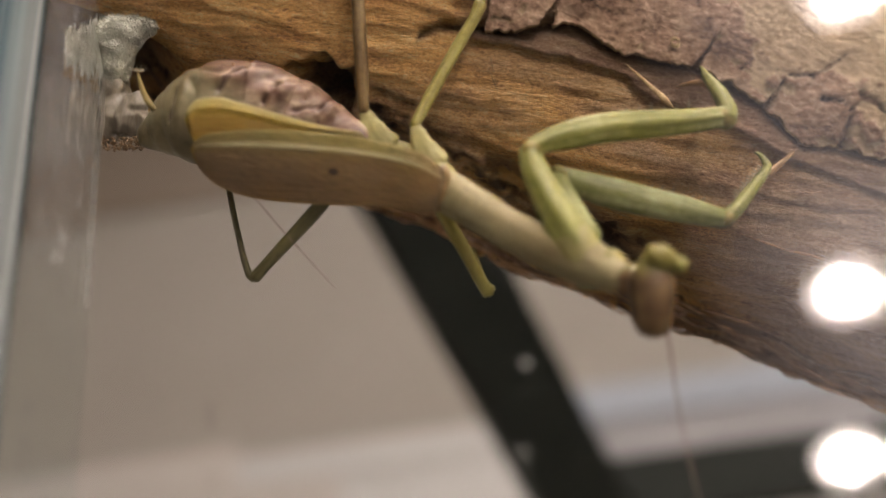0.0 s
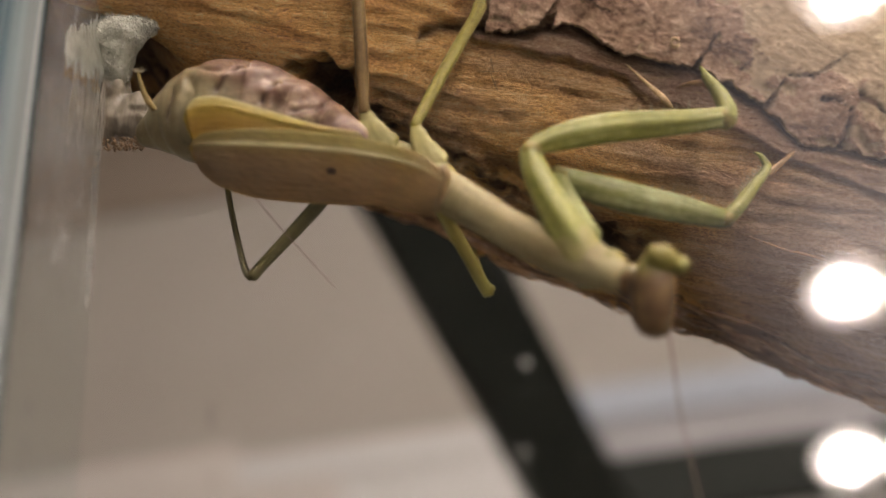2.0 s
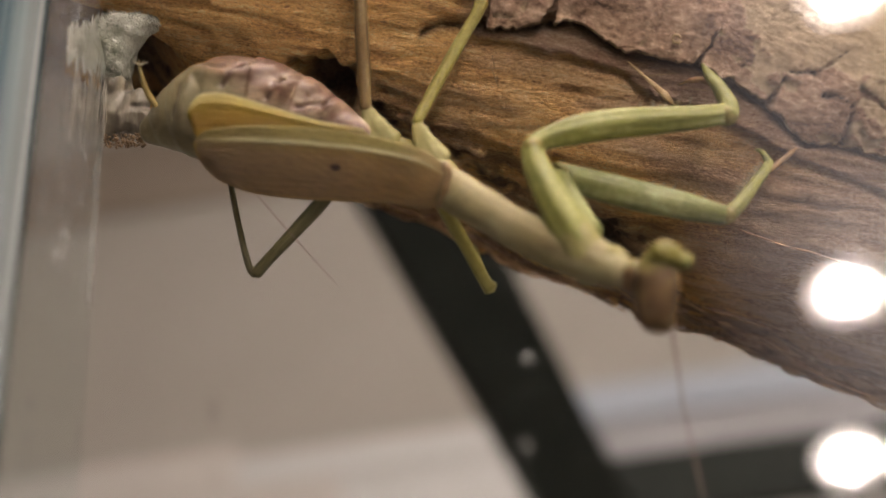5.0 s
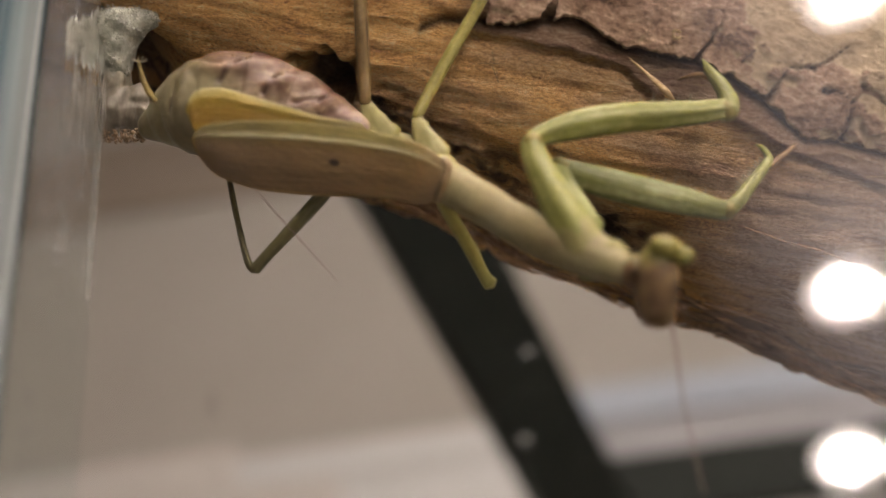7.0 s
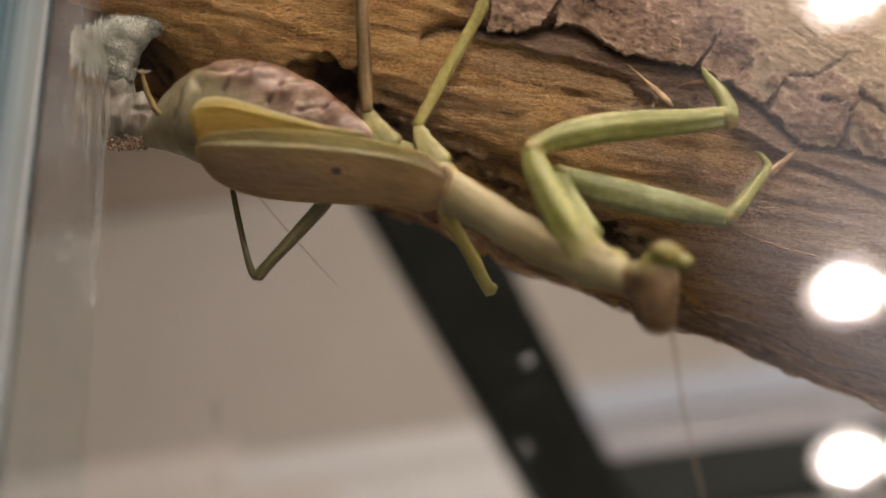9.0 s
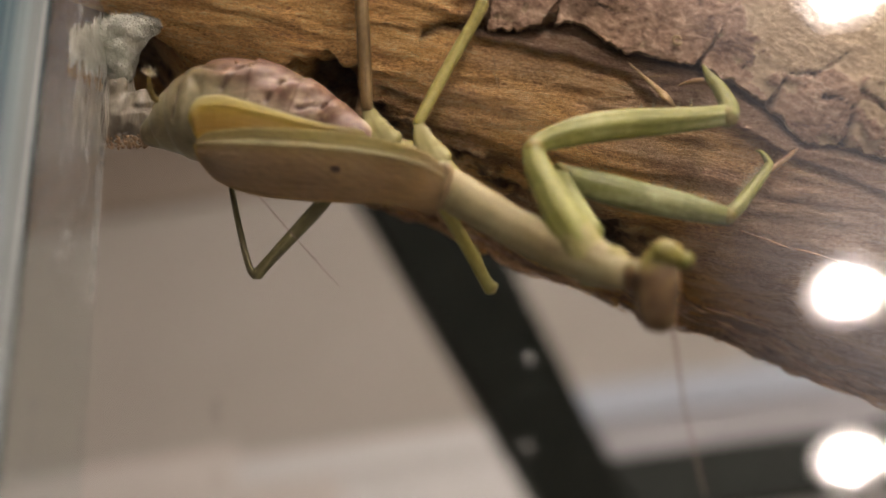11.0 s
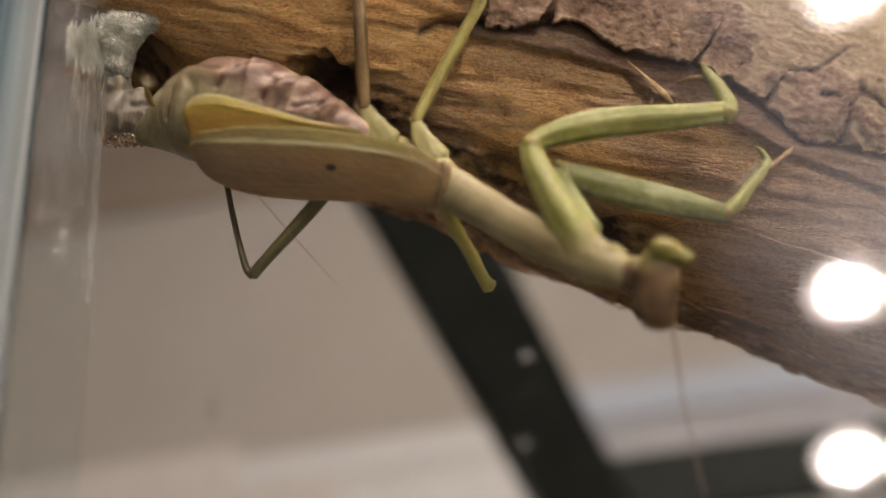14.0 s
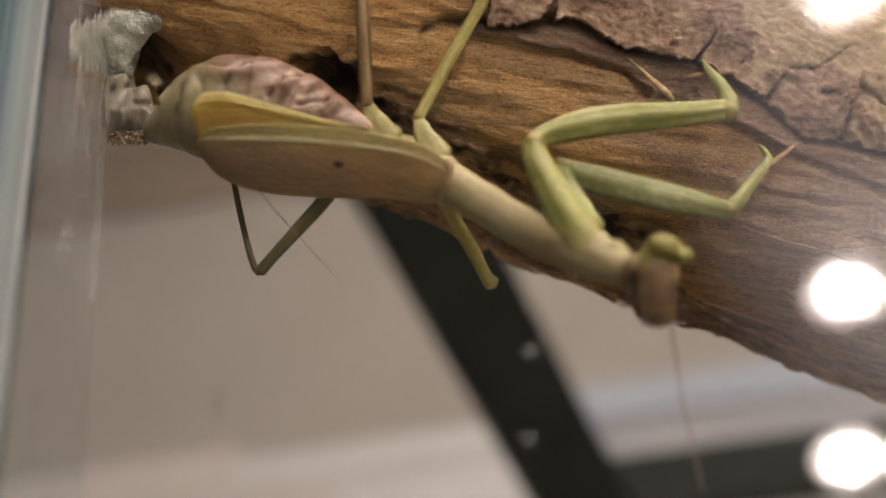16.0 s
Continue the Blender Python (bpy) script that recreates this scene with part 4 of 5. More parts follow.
rnd = random.Random(5)
seeds = [Vector((rnd.uniform(57, 200), rnd.uniform(-34, -18))) for _ in range(26)] + [Vector((rnd.uniform(118, 200), rnd.uniform(-18, 5))) for _ in range(20)]
for i, s in enumerate(seeds):
    poly = [Vector(q) for q in ((57, -40), (210, -40), (210, 14), (57, 14))]
    for j, o in enumerate(seeds):
        if i != j:
            d = (o - s).normalized()
            e = Vector((-d.y, d.x)) * (1 if i < j else -1)
            pair = (min(i, j), max(i, j))
            wide = 0.5 * max(0, math.sin(7.3 * pair[0] + 3.1 * pair[1]) - 0.5)
            poly = clip(poly, (s + o) / 2 - d * (0.02 + 0.2 * wide), d + e * 0.05 * wide)
    # the plates further along the log and over its top
    for p, n in ((Vector((114.5, 0)), Vector((-1, 0))),) if s.x > 114.5 and s.y > -16 else ((Vector((0, -15.3)), Vector((0, 1))),):
        poly = clip(poly, p, n)
    if len(poly) < 3:
        continue
    rim = []
    for a, b in zip(poly, poly[1:] + poly[:1]):
        steps = max(1, int((b - a).length / 0.3))
        for k in range(steps):
            q = a + (b - a) * (k / steps)
            j = Vector((noise.noise(Vector((q.x * 0.7, q.y * 0.7, 1))), noise.noise(Vector((q.x * 0.7, q.y * 0.7, 8)))))
            j += 0.5 * Vector((noise.noise(Vector((q.x * 2, q.y * 2, 1))), noise.noise(Vector((q.x * 2, q.y * 2, 8)))))
            q = q + j * 0.8
            q.y = min(q.y, bark_rim(q.x))
            rim.append(q)
    c = sum(rim, Vector((0, 0))) / len(rim)
    lift = rnd.uniform(1.3, 2.1)
    bm = bmesh.new()
    rot_shade, worn = bm.verts.layers.float.new("rot_shade"), bm.verts.layers.float.new("worn")
    rings = []
    for f, h in ((0.6, -1.2), (0.86, 0.3), (0.97, lift * 0.5), (1.0, lift * 0.85), (0.985, lift), (0.85, lift), (0.6, lift), (0.35, lift), (0.1, lift)):
        ring = []
        for q in rim:
            p = c + (q - c) * f
            r, gone, dark = bark_top(p.x, p.y, h)
            w = p.y / LR
            vert = bm.verts.new((p.x * 0.001, -r * math.sin(w) * 0.001, r * math.cos(w) * 0.001))
            vert[worn] = gone
            ring.append(vert)
        rings.append(ring)
    n = len(rim)
    for i, (r0, r1) in enumerate(zip(rings, rings[1:])):
        for k in range(n):
            bm.faces.new((r0[k], r0[(k + 1) % n], r1[(k + 1) % n], r1[k])).material_index = 1 if i < 3 else 0
    bm.faces.new(rings[0])
    bm.faces.new(rings[-1])
    part("bark_plate", bm, BARK, log).data.materials.append(BARK_RIM)


def on_log(u, v, h):
    r, w = log_skin(u, v)[0] + h, v / LR
    return Vector((u, -r * math.sin(w), r * math.cos(w)))


rnd = random.Random(21)
bm = bmesh.new()
for i in range(150):
    u, v = rnd.uniform(24, 125), rnd.uniform(-2, 44)
    if v < bark_low(max(u, 57)) + 0.5 and u > 56:
        continue
    ln, slant = rnd.uniform(0.8, 3.5), rnd.uniform(-0.35, 0.3)
    lift = rnd.uniform(0.0, 0.35)
    pts = [on_log(u + ln * k / 3, v - GRAIN * ln * k / 3 + slant * ln * k / 3, 0.03 + lift * (k / 3) ** 2) for k in range(4)]
    r = rnd.uniform(0.025, 0.055)
    tube(bm, pts, [r, r, r * 0.8, 0.01], seg=4, n=2)
tagged(part("loose_fibres", bm, SPLINTER, log, "fine loose wood fibres"), kind="stuff")
a, b = Vector((79.9, 5.6)), Vector((87.3, 8.5))
part("splinter", limb([on_log(*a, 0.3), on_log(*(a + b) / 2, 0.9), on_log(*(a * 0.25 + b * 0.75), 1.0), on_log(*b, 0.2)], [0.08, 0.3, 0.42, 0.06], seg=8, flat=0.5), SPLINTER, log, "pale lifted wood splinter")
for a, b, r in (((72.4, 20.2), (76.6, 20.4), 0.09), ((64.3, 10.4), (65.9, 12.6), 0.05), ((64.9, 11.9), (66.4, 13.4), 0.05)):
    a, b = Vector(a), Vector(b)
    part("splinter", limb([on_log(*a, 0.05), on_log(*(a * 0.66 + b * 0.34), 0.25), on_log(*(a * 0.33 + b * 0.67), 0.3), on_log(*b, 0.05)], [0.05, r, r * 0.8, 0.03], seg=8, flat=0.6, wobble=0.08, freq=1.5), SPLINTER, log)
for i in range(46):
    u, v, ln = rnd.uniform(46, 112), rnd.uniform(31, 41), rnd.uniform(6, 20)
    lift = rnd.uniform(0.2, 0.75)
    pts = [on_log(u + ln * k / 4, v - 0.05 * ln * k / 4, lift + rnd.uniform(-0.1, 0.15)) for k in range(5)]
    w = rnd.uniform(0.18, 0.42)
    part("underside_strip", limb(pts, [0.08, w, w * 0.8, w * 0.6, 0.06], seg=7, n=6, flat=0.5, wobble=0.2, freq=1.1), (TORN, BARK_RIM, WOOD, BARK)[i % 4], log)
# torn layers that stand out from the lower edge
for k in range(11):
    u, v, ln = 51.5 + 1.5 * k + rnd.uniform(-1, 1), 32.4 + 0.72 * k + rnd.uniform(-0.2, 0.2), rnd.uniform(11, 18)
    pts = [on_log(u + ln * j / 5, v + 0.22 * j, 0.75 + 0.2 * math.sin(1.3 * j + k)) for j in range(6)]
    w = rnd.uniform(0.22, 0.34)
    part("underside_strip", limb(pts, [0.06, w, w * 0.9, w, w * 0.7, 0.05], seg=8, n=6, flat=0.55, wobble=0.14, freq=1.2), TORN, log)
for v in (33.6, 35.3, 37.0, 38.6, 40.2):
    u = 62 + rnd.uniform(0, 6)
    while u < 122:
        ln = rnd.uniform(9, 24)
        pts = [on_log(u + ln * k / 5, v + rnd.uniform(-0.35, 0.35), rnd.uniform(0.15, 0.5)) for k in range(6)]
        w = rnd.uniform(0.2, 0.36)
        part("underside_strip", limb(pts, [0.1, w, w, w * 0.8, w * 0.9, 0.08], seg=7, n=5, flat=0.6, wobble=0.18, freq=1.1), (TORN, WOOD, BARK_RIM)[int(u) % 3], log)
        u += ln * rnd.uniform(0.85, 1.05)
for pts, r in ((((100.1, 18.6), (105.3, 18.3), (110.5, 18.0), (118.1, 17.9)), 0.4), (((55.6, 31.7), (62.2, 31.7), (69.1, 29.6), (75.0, 30.5)), 0.4), (((72.9, 21.4), (75.3, 21.7), (78.3, 21.4), (80.8, 22.0)), 0.25)):
    line = [on_log(u, v, 0.05 + 0.25 * (k % 2)) for k, (u, v) in enumerate(pts)]
    part("torn_strip", limb(line, [0.04, r * 0.36, r * 0.3, 0.03], seg=8, n=8, flat=0.45, wobble=0.16, freq=1.6), TORN, log)
for u, v, ln in ((103.6, 40.3, 4.6), (107.4, 40.6, 3.6), (118.0, 40.4, 3.2), (96.0, 40.2, 3.4)):
    pts = [on_log(u + ln * k / 4, v + 0.12 * k, 0.55 + 0.08 * k) for k in range(5)]
    part("bark_chip", limb(pts, [0.2, 0.4, 0.42, 0.4, 0.2], seg=10, n=3, flat=0.4, wobble=0.15, freq=1.6), BARK_RIM, log, "dark flat chip on the lower edge")
a = Vector((84.1, 1.5))
bm = bmesh.new()
tube(bm, [on_log(a.x + 0.52 * math.cos(w), a.y + 0.4 * math.sin(w), 1.75) for w in [k * 0.6 for k in range(10)]], [0.1, 0.2, 0.26, 0.18, 0.12, 0.16, 0.24, 0.2, 0.14, 0.1], seg=8, n=2, wobble=0.2, freq=2.5)
part("knot", bm, SPLINTER, log, "small pale ring-shaped knot on the bark")

# ---- mantis ----
BODY = pose(0, 0.09526279, 1.505, 120.24322, 6.92254, 4.01959)
mantis = empty("praying_mantis", BODY, "pale green praying mantis laying eggs on the log", "mantis")


def spines(bm, a, b, way, count, length, r=0.12):
    a, b, way = Vector(a), Vector(b), Vector(way).normalized()
    for i in range(count):
        p = a + (b - a) * (i / max(1, count - 1))
        h = length * (0.75 + 0.5 * ((i * 7) % 3) / 2)
        tube(bm, [p, p + way * h * 0.6, p + way * h], [r, r * 0.7, 0.02], seg=5, n=1)
    return bm


# body
thorax = part("thorax", limb([(-8.44, 11.32, 0.00), (-4.17, 10.16, 0.50), (-1.02, 8.25, 2.50), (0.69, 6.68, 4.00)], [1.4, 2.0, 2.1, 1.8], seg=16, wobble=0.25, freq=0.7), COXA, mantis, "pale green thorax")
part("pronotum", limb([(-1.66, 7.61, 2.50), (0.50, 6.32, 4.80), (4.02, 4.02, 7.50), (6.97, 2.16, 9.00), (9.82, 0.65, 10.50), (12.88, -0.41, 12.00), (15.19, -1.66, 14.00), (16.83, -2.63, 16.00), (17.76, -3.26, 17.00)], [1.4, 2.3, 2.25, 2.15, 2.35, 2.7, 2.3, 1.85, 1.2], seg=24, n=5, flat=0.85, wobble=0.15, freq=0.5), CREAM, mantis, "smooth cream-coloured long neck shield")
part("coxa", limb([(-6.97, 11.55, 1.50), (-7.91, 13.36, 1.00), (-8.64, 14.85, 0.00), (-9.07, 16.04, -0.50)], [2.3, 1.6, 1.0, 0.6], seg=18, flat=0.3, wobble=0.28, freq=1.1), COXA, mantis)
part("coxa", limb([(-1.01, 9.44, 3.50), (-2.04, 11.41, 2.80), (-2.76, 12.91, 2.00), (-3.18, 14.20, 1.00)], [2.0, 1.35, 0.95, 0.6], seg=18, flat=0.3, wobble=0.28, freq=1.1), COXA, mantis)

# abdomen in overlapping rings
axis = [(-9.34, 11.60, 1.00), (-12.81, 12.94, -1.00), (-17.25, 14.72, -2.00), (-22.25, 15.65, -2.00), (-26.58, 15.59, -2.00), (-30.51, 14.99, -3.00), (-33.36, 14.17, -4.00), (-35.70, 13.54, -5.00)]
size = [2.4, 3.7, 5.2, 6.2, 6.1, 4.7, 2.9, 1.5]
CREASES = ((-24.9, 17.8, -23.0, 20.2), (-23.2, 20.0, -20.3, 20.9), (-20.0, 16.4, -18.6, 18.6), (-18.7, 18.5, -16.0, 18.9), (-13.9, 15.6, -12.7, 17.3), (-16.6, 15.6, -13.6, 16.2), (-31.0, 14.5, -30.2, 17.9), (-27.6, 20.6, -25.0, 20.0))
names = ["abdomen_ring"] * 6 + ["abdomen_tip"]
fine, fr = spline(axis, 8), [v[0] for v in spline([(r, 0, 0) for r in size], 8)]
rings_keyed = []
for i, nm in enumerate(names):
    a, b = i * 8, (i + 1) * 8
    pts = fine[max(a - 2, 0):b + 1:2]
    rr = fr[max(a - 2, 0):b + 1:2]
    k = len(rr)
    rr = [r * (0.91 + 0.11 * (j / (k - 1)) ** 0.6) * (0.985 if j == k - 1 else 1) for j, r in enumerate(rr)]
    bm = limb(pts, rr, seg=110, n=9, flat=0.8, wobble=0.22, freq=0.2)
    # folds of the skin: a groove, darkened in its colour, with a swelling beside it
    groove_dark = bm.verts.layers.float.new("groove_dark")
    for v in bm.verts:
        p = v.co * 1000
        if p.z < -1:
            continue
        push = groove = 0.0
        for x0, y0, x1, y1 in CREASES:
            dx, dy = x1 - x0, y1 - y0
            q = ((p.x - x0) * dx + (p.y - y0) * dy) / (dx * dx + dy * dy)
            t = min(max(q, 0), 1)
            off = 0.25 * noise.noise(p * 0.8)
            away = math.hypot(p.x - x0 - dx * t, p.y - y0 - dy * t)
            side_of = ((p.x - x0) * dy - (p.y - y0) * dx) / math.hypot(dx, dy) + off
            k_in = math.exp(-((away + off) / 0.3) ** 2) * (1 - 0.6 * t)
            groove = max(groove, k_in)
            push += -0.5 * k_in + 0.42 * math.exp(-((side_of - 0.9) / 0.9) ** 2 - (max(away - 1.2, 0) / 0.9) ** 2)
        v[groove_dark] = groove
        v.co.z += 0.001 * max(push, -0.7)
        v.co.y += 0.0005 * max(push, -0.7)
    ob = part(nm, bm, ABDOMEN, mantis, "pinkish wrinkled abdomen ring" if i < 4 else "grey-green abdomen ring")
    rings_keyed.append(ob)


for i, at in ((2, (-23.34, 20.66, 2.80)), (2, (-21.75, 20.28, 3.10)), (1, (-17.76, 18.52, 3.00)), (1, (-15.21, 16.74, 3.00))):
    part("spiracle", lump(bmesh.new(), at, (0.2, 0.13, 0.3), 0.1, 0.8, -30, 2), CLAW, rings_keyed[i], "tiny dark breathing pore")


def wing(name, top, low, bulge, mat, label):
    """A curved leathery sheet between two edges, with thickness and lengthwise veins."""
    a, b = spline(top, 10), spline(low, 10)
    n, w = len(a), 18
    bm = bmesh.new()
    uv = bm.loops.layers.uv.new("UVMap")
    sheets, where = [], {}
    for side in (0.12, -0.12):
        g = []
        for i in range(n):
            row = []
            for k in range(w + 1):
                t = k / w
                p = b[i] * (1 - t) + a[i] * t
                p.z += bulge * math.sin(math.pi * t) ** 1.1 * math.sin(math.pi * min(1, 0.12 + 0.88 * i / n)) ** 0.5 + side
                p.z += 0.28 * math.exp(-((t - 0.77) / 0.04) ** 2) + 0.05 * math.sin(t * 60)
                q = bm.verts.new(p * 0.001)
                where[q] = (i / (n - 1), t)
                row.append(q)
            g.append(row)
        sheets.append(g)
    for g in sheets:
        for i in range(n - 1):
            for k in range(w):
                bm.faces.new((g[i][k], g[i][k + 1], g[i + 1][k + 1], g[i + 1][k]))
    g, h = sheets
    loop = [(i, 0) for i in range(n)] + [(n - 1, k) for k in range(1, w + 1)] + [(i, w) for i in range(n - 2, -1, -1)] + [(0, k) for k in range(w - 1, 0, -1)]
    for (i, k), (i2, k2) in zip(loop, loop[1:] + loop[:1]):
        bm.faces.new((g[i][k], g[i2][k2], h[i2][k2], h[i][k]))
    for f in bm.faces:
        for lp in f.loops:
            lp[uv].uv = where[lp.vert]
    return part(name, bm, mat, mantis, label)


wing_under = wing("hind_wing", [(-9.25, 13.17, 2.00), (-14.26, 14.00, 3.00), (-17.91, 14.94, 4.00), (-21.59, 16.00, 4.50), (-24.60, 16.75, 4.50), (-27.05, 16.64, 4.00), (-28.18, 15.57, 4.00), (-28.63, 14.51, 3.50)], [(-7.97, 11.50, 2.00), (-14.26, 11.39, 3.00), (-17.99, 11.59, 3.50), (-21.69, 11.66, 4.00), (-24.21, 11.54, 4.00), (-26.42, 11.54, 4.00), (-27.49, 12.04, 4.00), (-28.00, 12.73, 3.50)], 0.5, WING_UNDER, "translucent yellow wing tip")
wing_over = wing("fore_wing", [(0.49, 8.24, 7.40), (-2.40, 10.35, 6.40), (-6.46, 11.62, 5.50), (-11.44, 12.49, 5.50), (-17.03, 12.99, 5.50), (-22.11, 13.11, 5.00), (-25.73, 12.68, 5.00), (-27.23, 11.99, 4.50), (-27.74, 11.23, 4.50)], [(-0.50, 4.17, 5.40), (-2.90, 4.03, 4.00), (-6.62, 4.71, 3.00), (-11.76, 4.92, 2.50), (-16.88, 5.24, 2.50), (-21.68, 5.88, 2.50), (-25.20, 7.19, 3.00), (-26.86, 8.80, 3.50), (-27.61, 10.15, 4.00)], 1.0, WING, "brownish olive leathery fore wing with a dark dot")

part("wing_joint", limb([(0.12, 8.76, 7.00), (0.37, 7.51, 7.40), (-0.12, 5.88, 7.10), (-0.62, 4.28, 5.80)], [0.4, 0.5, 0.5, 0.35], seg=10, wobble=0.25, freq=1.0), JOINT, mantis, "orange-brown wing joint")

# legs: upper middle and hind leg, resting on the wood
mid_up = part("middle_leg", limb([(-3.18, 13.94, 1.00), (-1.58, 17.29, -0.50), (1.07, 22.38, -2.00), (3.63, 26.95, -3.00), (4.46, 28.83, -3.50)], [0.62, 0.72, 0.74, 0.72, 0.85], seg=12), LEG_OLIVE, mantis, "olive green upper leg joint")
part("shin", limb([(4.46, 28.83, -3.50), (4.88, 32.61, -4.00), (5.17, 36.14, -4.44)], [0.7, 0.5, 0.35], seg=10), LEG_OLIVE, mid_up)
hind_up = part("hind_leg", limb([(-9.07, 15.84, -0.50), (-9.42, 21.29, -1.50), (-9.66, 25.38, -2.00), (-10.08, 31.66, -3.00), (-10.44, 37.36, -4.00)], [0.68, 0.8, 0.8, 0.75, 0.8], seg=12), LEG_BROWN, mantis, "brown straight upper leg joint")
part("shin", limb([(-10.44, 37.36, -4.00), (-12.59, 34.27, -5.00), (-15.46, 31.81, -6.01)], [0.6, 0.45, 0.35], seg=10), LEG_BROWN, hind_up)
mid_low = part("middle_leg", limb([(-0.57, 5.03, 3.00), (1.02, 2.30, 2.50), (2.95, -0.90, 2.00), (4.58, -3.94, 1.50), (5.29, -4.84, 1.50)], [0.7, 0.8, 0.76, 0.72, 0.9], seg=12), LEG_OLIVE, mantis, "green upper leg joint")
part("shin", limb([(5.29, -4.84, 1.50), (5.11, -4.07, -6.00), (4.87, -3.02, -14.00), (4.40, 0.08, -27.00)], [0.6, 0.45, 0.4, 0.35], seg=8), LEG_OLIVE, mid_low)
hind_low = part("hind_leg", limb([(-11.93, 7.52, 1.00), (-14.33, 4.78, 0.00), (-17.35, 1.58, -0.50), (-20.40, -1.58, -1.00), (-21.92, -3.30, -1.00)], [0.7, 0.85, 0.78, 0.68, 0.7], seg=12), LEG_DARK, mantis, "dark olive bent hind leg")
part("shin", limb([(-21.92, -3.30, -1.00), (-22.75, -2.45, -1.20), (-24.13, 1.41, -3.00), (-25.80, 6.62, -6.00), (-27.50, 10.23, -12.00), (-28.14, 14.00, -20.00)], [0.62, 0.42, 0.36, 0.36, 0.33, 0.3], seg=10), LEG_DARK, hind_low)

# grasping legs
arm_up = part("grasping_leg", limb([(15.3, -3.0, 10.9), (14.1, -0.75, 12.75), (12.65, 2.11, 11.90), (11.06, 5.41, 10.00), (9.77, 8.55, 8.00), (9.43, 10.35, 7.00)], [1.6, 2.15, 2.1, 1.75, 1.45, 1.2], seg=40, wobble=0.12, ridge=0.09), LEG_GREEN, mantis, "green grasping foreleg")
fem = part("thigh", limb([(9.43, 10.48, 7.00), (10.72, 11.40, 6.40), (14.05, 12.49, 5.50), (18.57, 13.37, 4.50), (23.93, 13.94, 3.00), (28.65, 14.45, 2.00), (32.03, 14.98, 1.00)], [1.15, 1.2, 1.6, 1.68, 1.55, 1.35, 1.2], seg=40, n=5, flat=0.8, ridge=0.13, keels=6), LEG_GREEN, arm_up)
part("spine_row", spines(bmesh.new(), (20.24, 14.75, 4.00), (27.69, 15.42, 2.00), (0.1, 1, 0.2), 6, 1.1, 0.13), SPINE, fem)
part("shin", limb([(32.29, 14.72, 1.00), (32.56, 15.96, 0.50), (31.95, 18.22, -1.00), (31.18, 20.01, -2.50), (30.65, 21.53, -3.50)], [1.3, 1.1, 0.85, 0.6, 0.15], seg=12), LEG_GREEN, arm_up)
part("foot", limb([(31.58, 18.85, -2.00), (30.51, 19.56, -3.00), (29.12, 19.53, -3.60), (28.25, 19.40, -5.27)], [0.45, 0.4, 0.3, 0.12], seg=8), CLAW, arm_up)
arm_low = part("grasping_leg", limb([(14.93, 0.95, 10.00), (13.71, 3.70, 8.00), (12.80, 6.59, 5.50), (12.67, 8.57, 4.00)], [1.9, 1.7, 1.4, 1.0], seg=16), LEG_PALE, mantis, "pale green grasping foreleg")
fem = part("thigh", limb([(12.67, 8.26, 4.00), (14.88, 7.31, 4.00), (18.03, 6.37, 4.00), (21.92, 5.45, 3.50), (26.47, 4.52, 3.00), (29.80, 3.77, 2.50), (31.86, 3.40, 2.00)], [1.0, 1.5, 1.75, 1.75, 1.6, 1.3, 1.1], seg=40, n=5, flat=0.8, ridge=0.06, keels=6), LEG_PALE, arm_low)
part("spine_row", spines(bmesh.new(), (23.08, 6.68, 4.00), (29.02, 5.03, 3.00), (0.3, 1, 0.3), 6, 0.7), SPINE, fem)
shin = part("shin", limb([(31.86, 3.40, 2.00), (33.14, 4.32, 1.60), (35.40, 6.61, 0.00), (37.84, 9.19, -2.00), (37.97, 10.09, -2.40), (37.44, 11.07, -2.80), (36.83, 11.36, -3.00)], [1.0, 0.9, 0.75, 0.6, 0.45, 0.3, 0.1], seg=12), LEG_GREEN, arm_low)
part("spine_row", spines(bmesh.new(), (33.45, 5.77, 1.00), (37.37, 9.39, -2.00), (-0.8, 0.6, 0.2), 14, 0.75, 0.12), SPINE, arm_low)
part("foot", limb([(38.04, 8.73, -2.00), (40.06, 10.15, -3.00), (41.95, 11.44, -4.50), (42.98, 12.17, -5.61)], [0.42, 0.35, 0.28, 0.12], seg=8), CLAW, arm_low)

part("shoulder", limb([(15.4, -2.3, 11.8), (14.6, -1.4, 13.0), (13.65, 0.3, 12.75), (12.95, 1.7, 12.0)], [1.5, 2.2, 2.2, 1.95], seg=28, wobble=0.15, freq=0.6), COXA, mantis, "pale swelling where a foreleg joins")
part("collar", lump(bmesh.new(), (16.9, -1.2, 15.2), (1.5, 1.15, 1.4), 0.1, 0.6, -35), COXA, mantis, "pale knob at the base of a foreleg")
part("trochanter", lump(bmesh.new(), (12.87, 8.49, 5.00), (1.0, 0.65, 0.8), 0.15, 0.6, -30), COXA, arm_low, "small ochre leg joint")

for at, r, leg in (((9.5, 10.4, 7.05), (1.3, 1.25, 1.25), arm_up), ((32.2, 14.85, 1.0), (1.3, 1.35, 1.2), arm_up), ((31.9, 3.45, 2.0), (1.15, 1.1, 1.1), arm_low)):
    part("knee", lump(bmesh.new(), at, r, 0.1, 0.7, 20), KNEE, leg, "ochre knee joint")

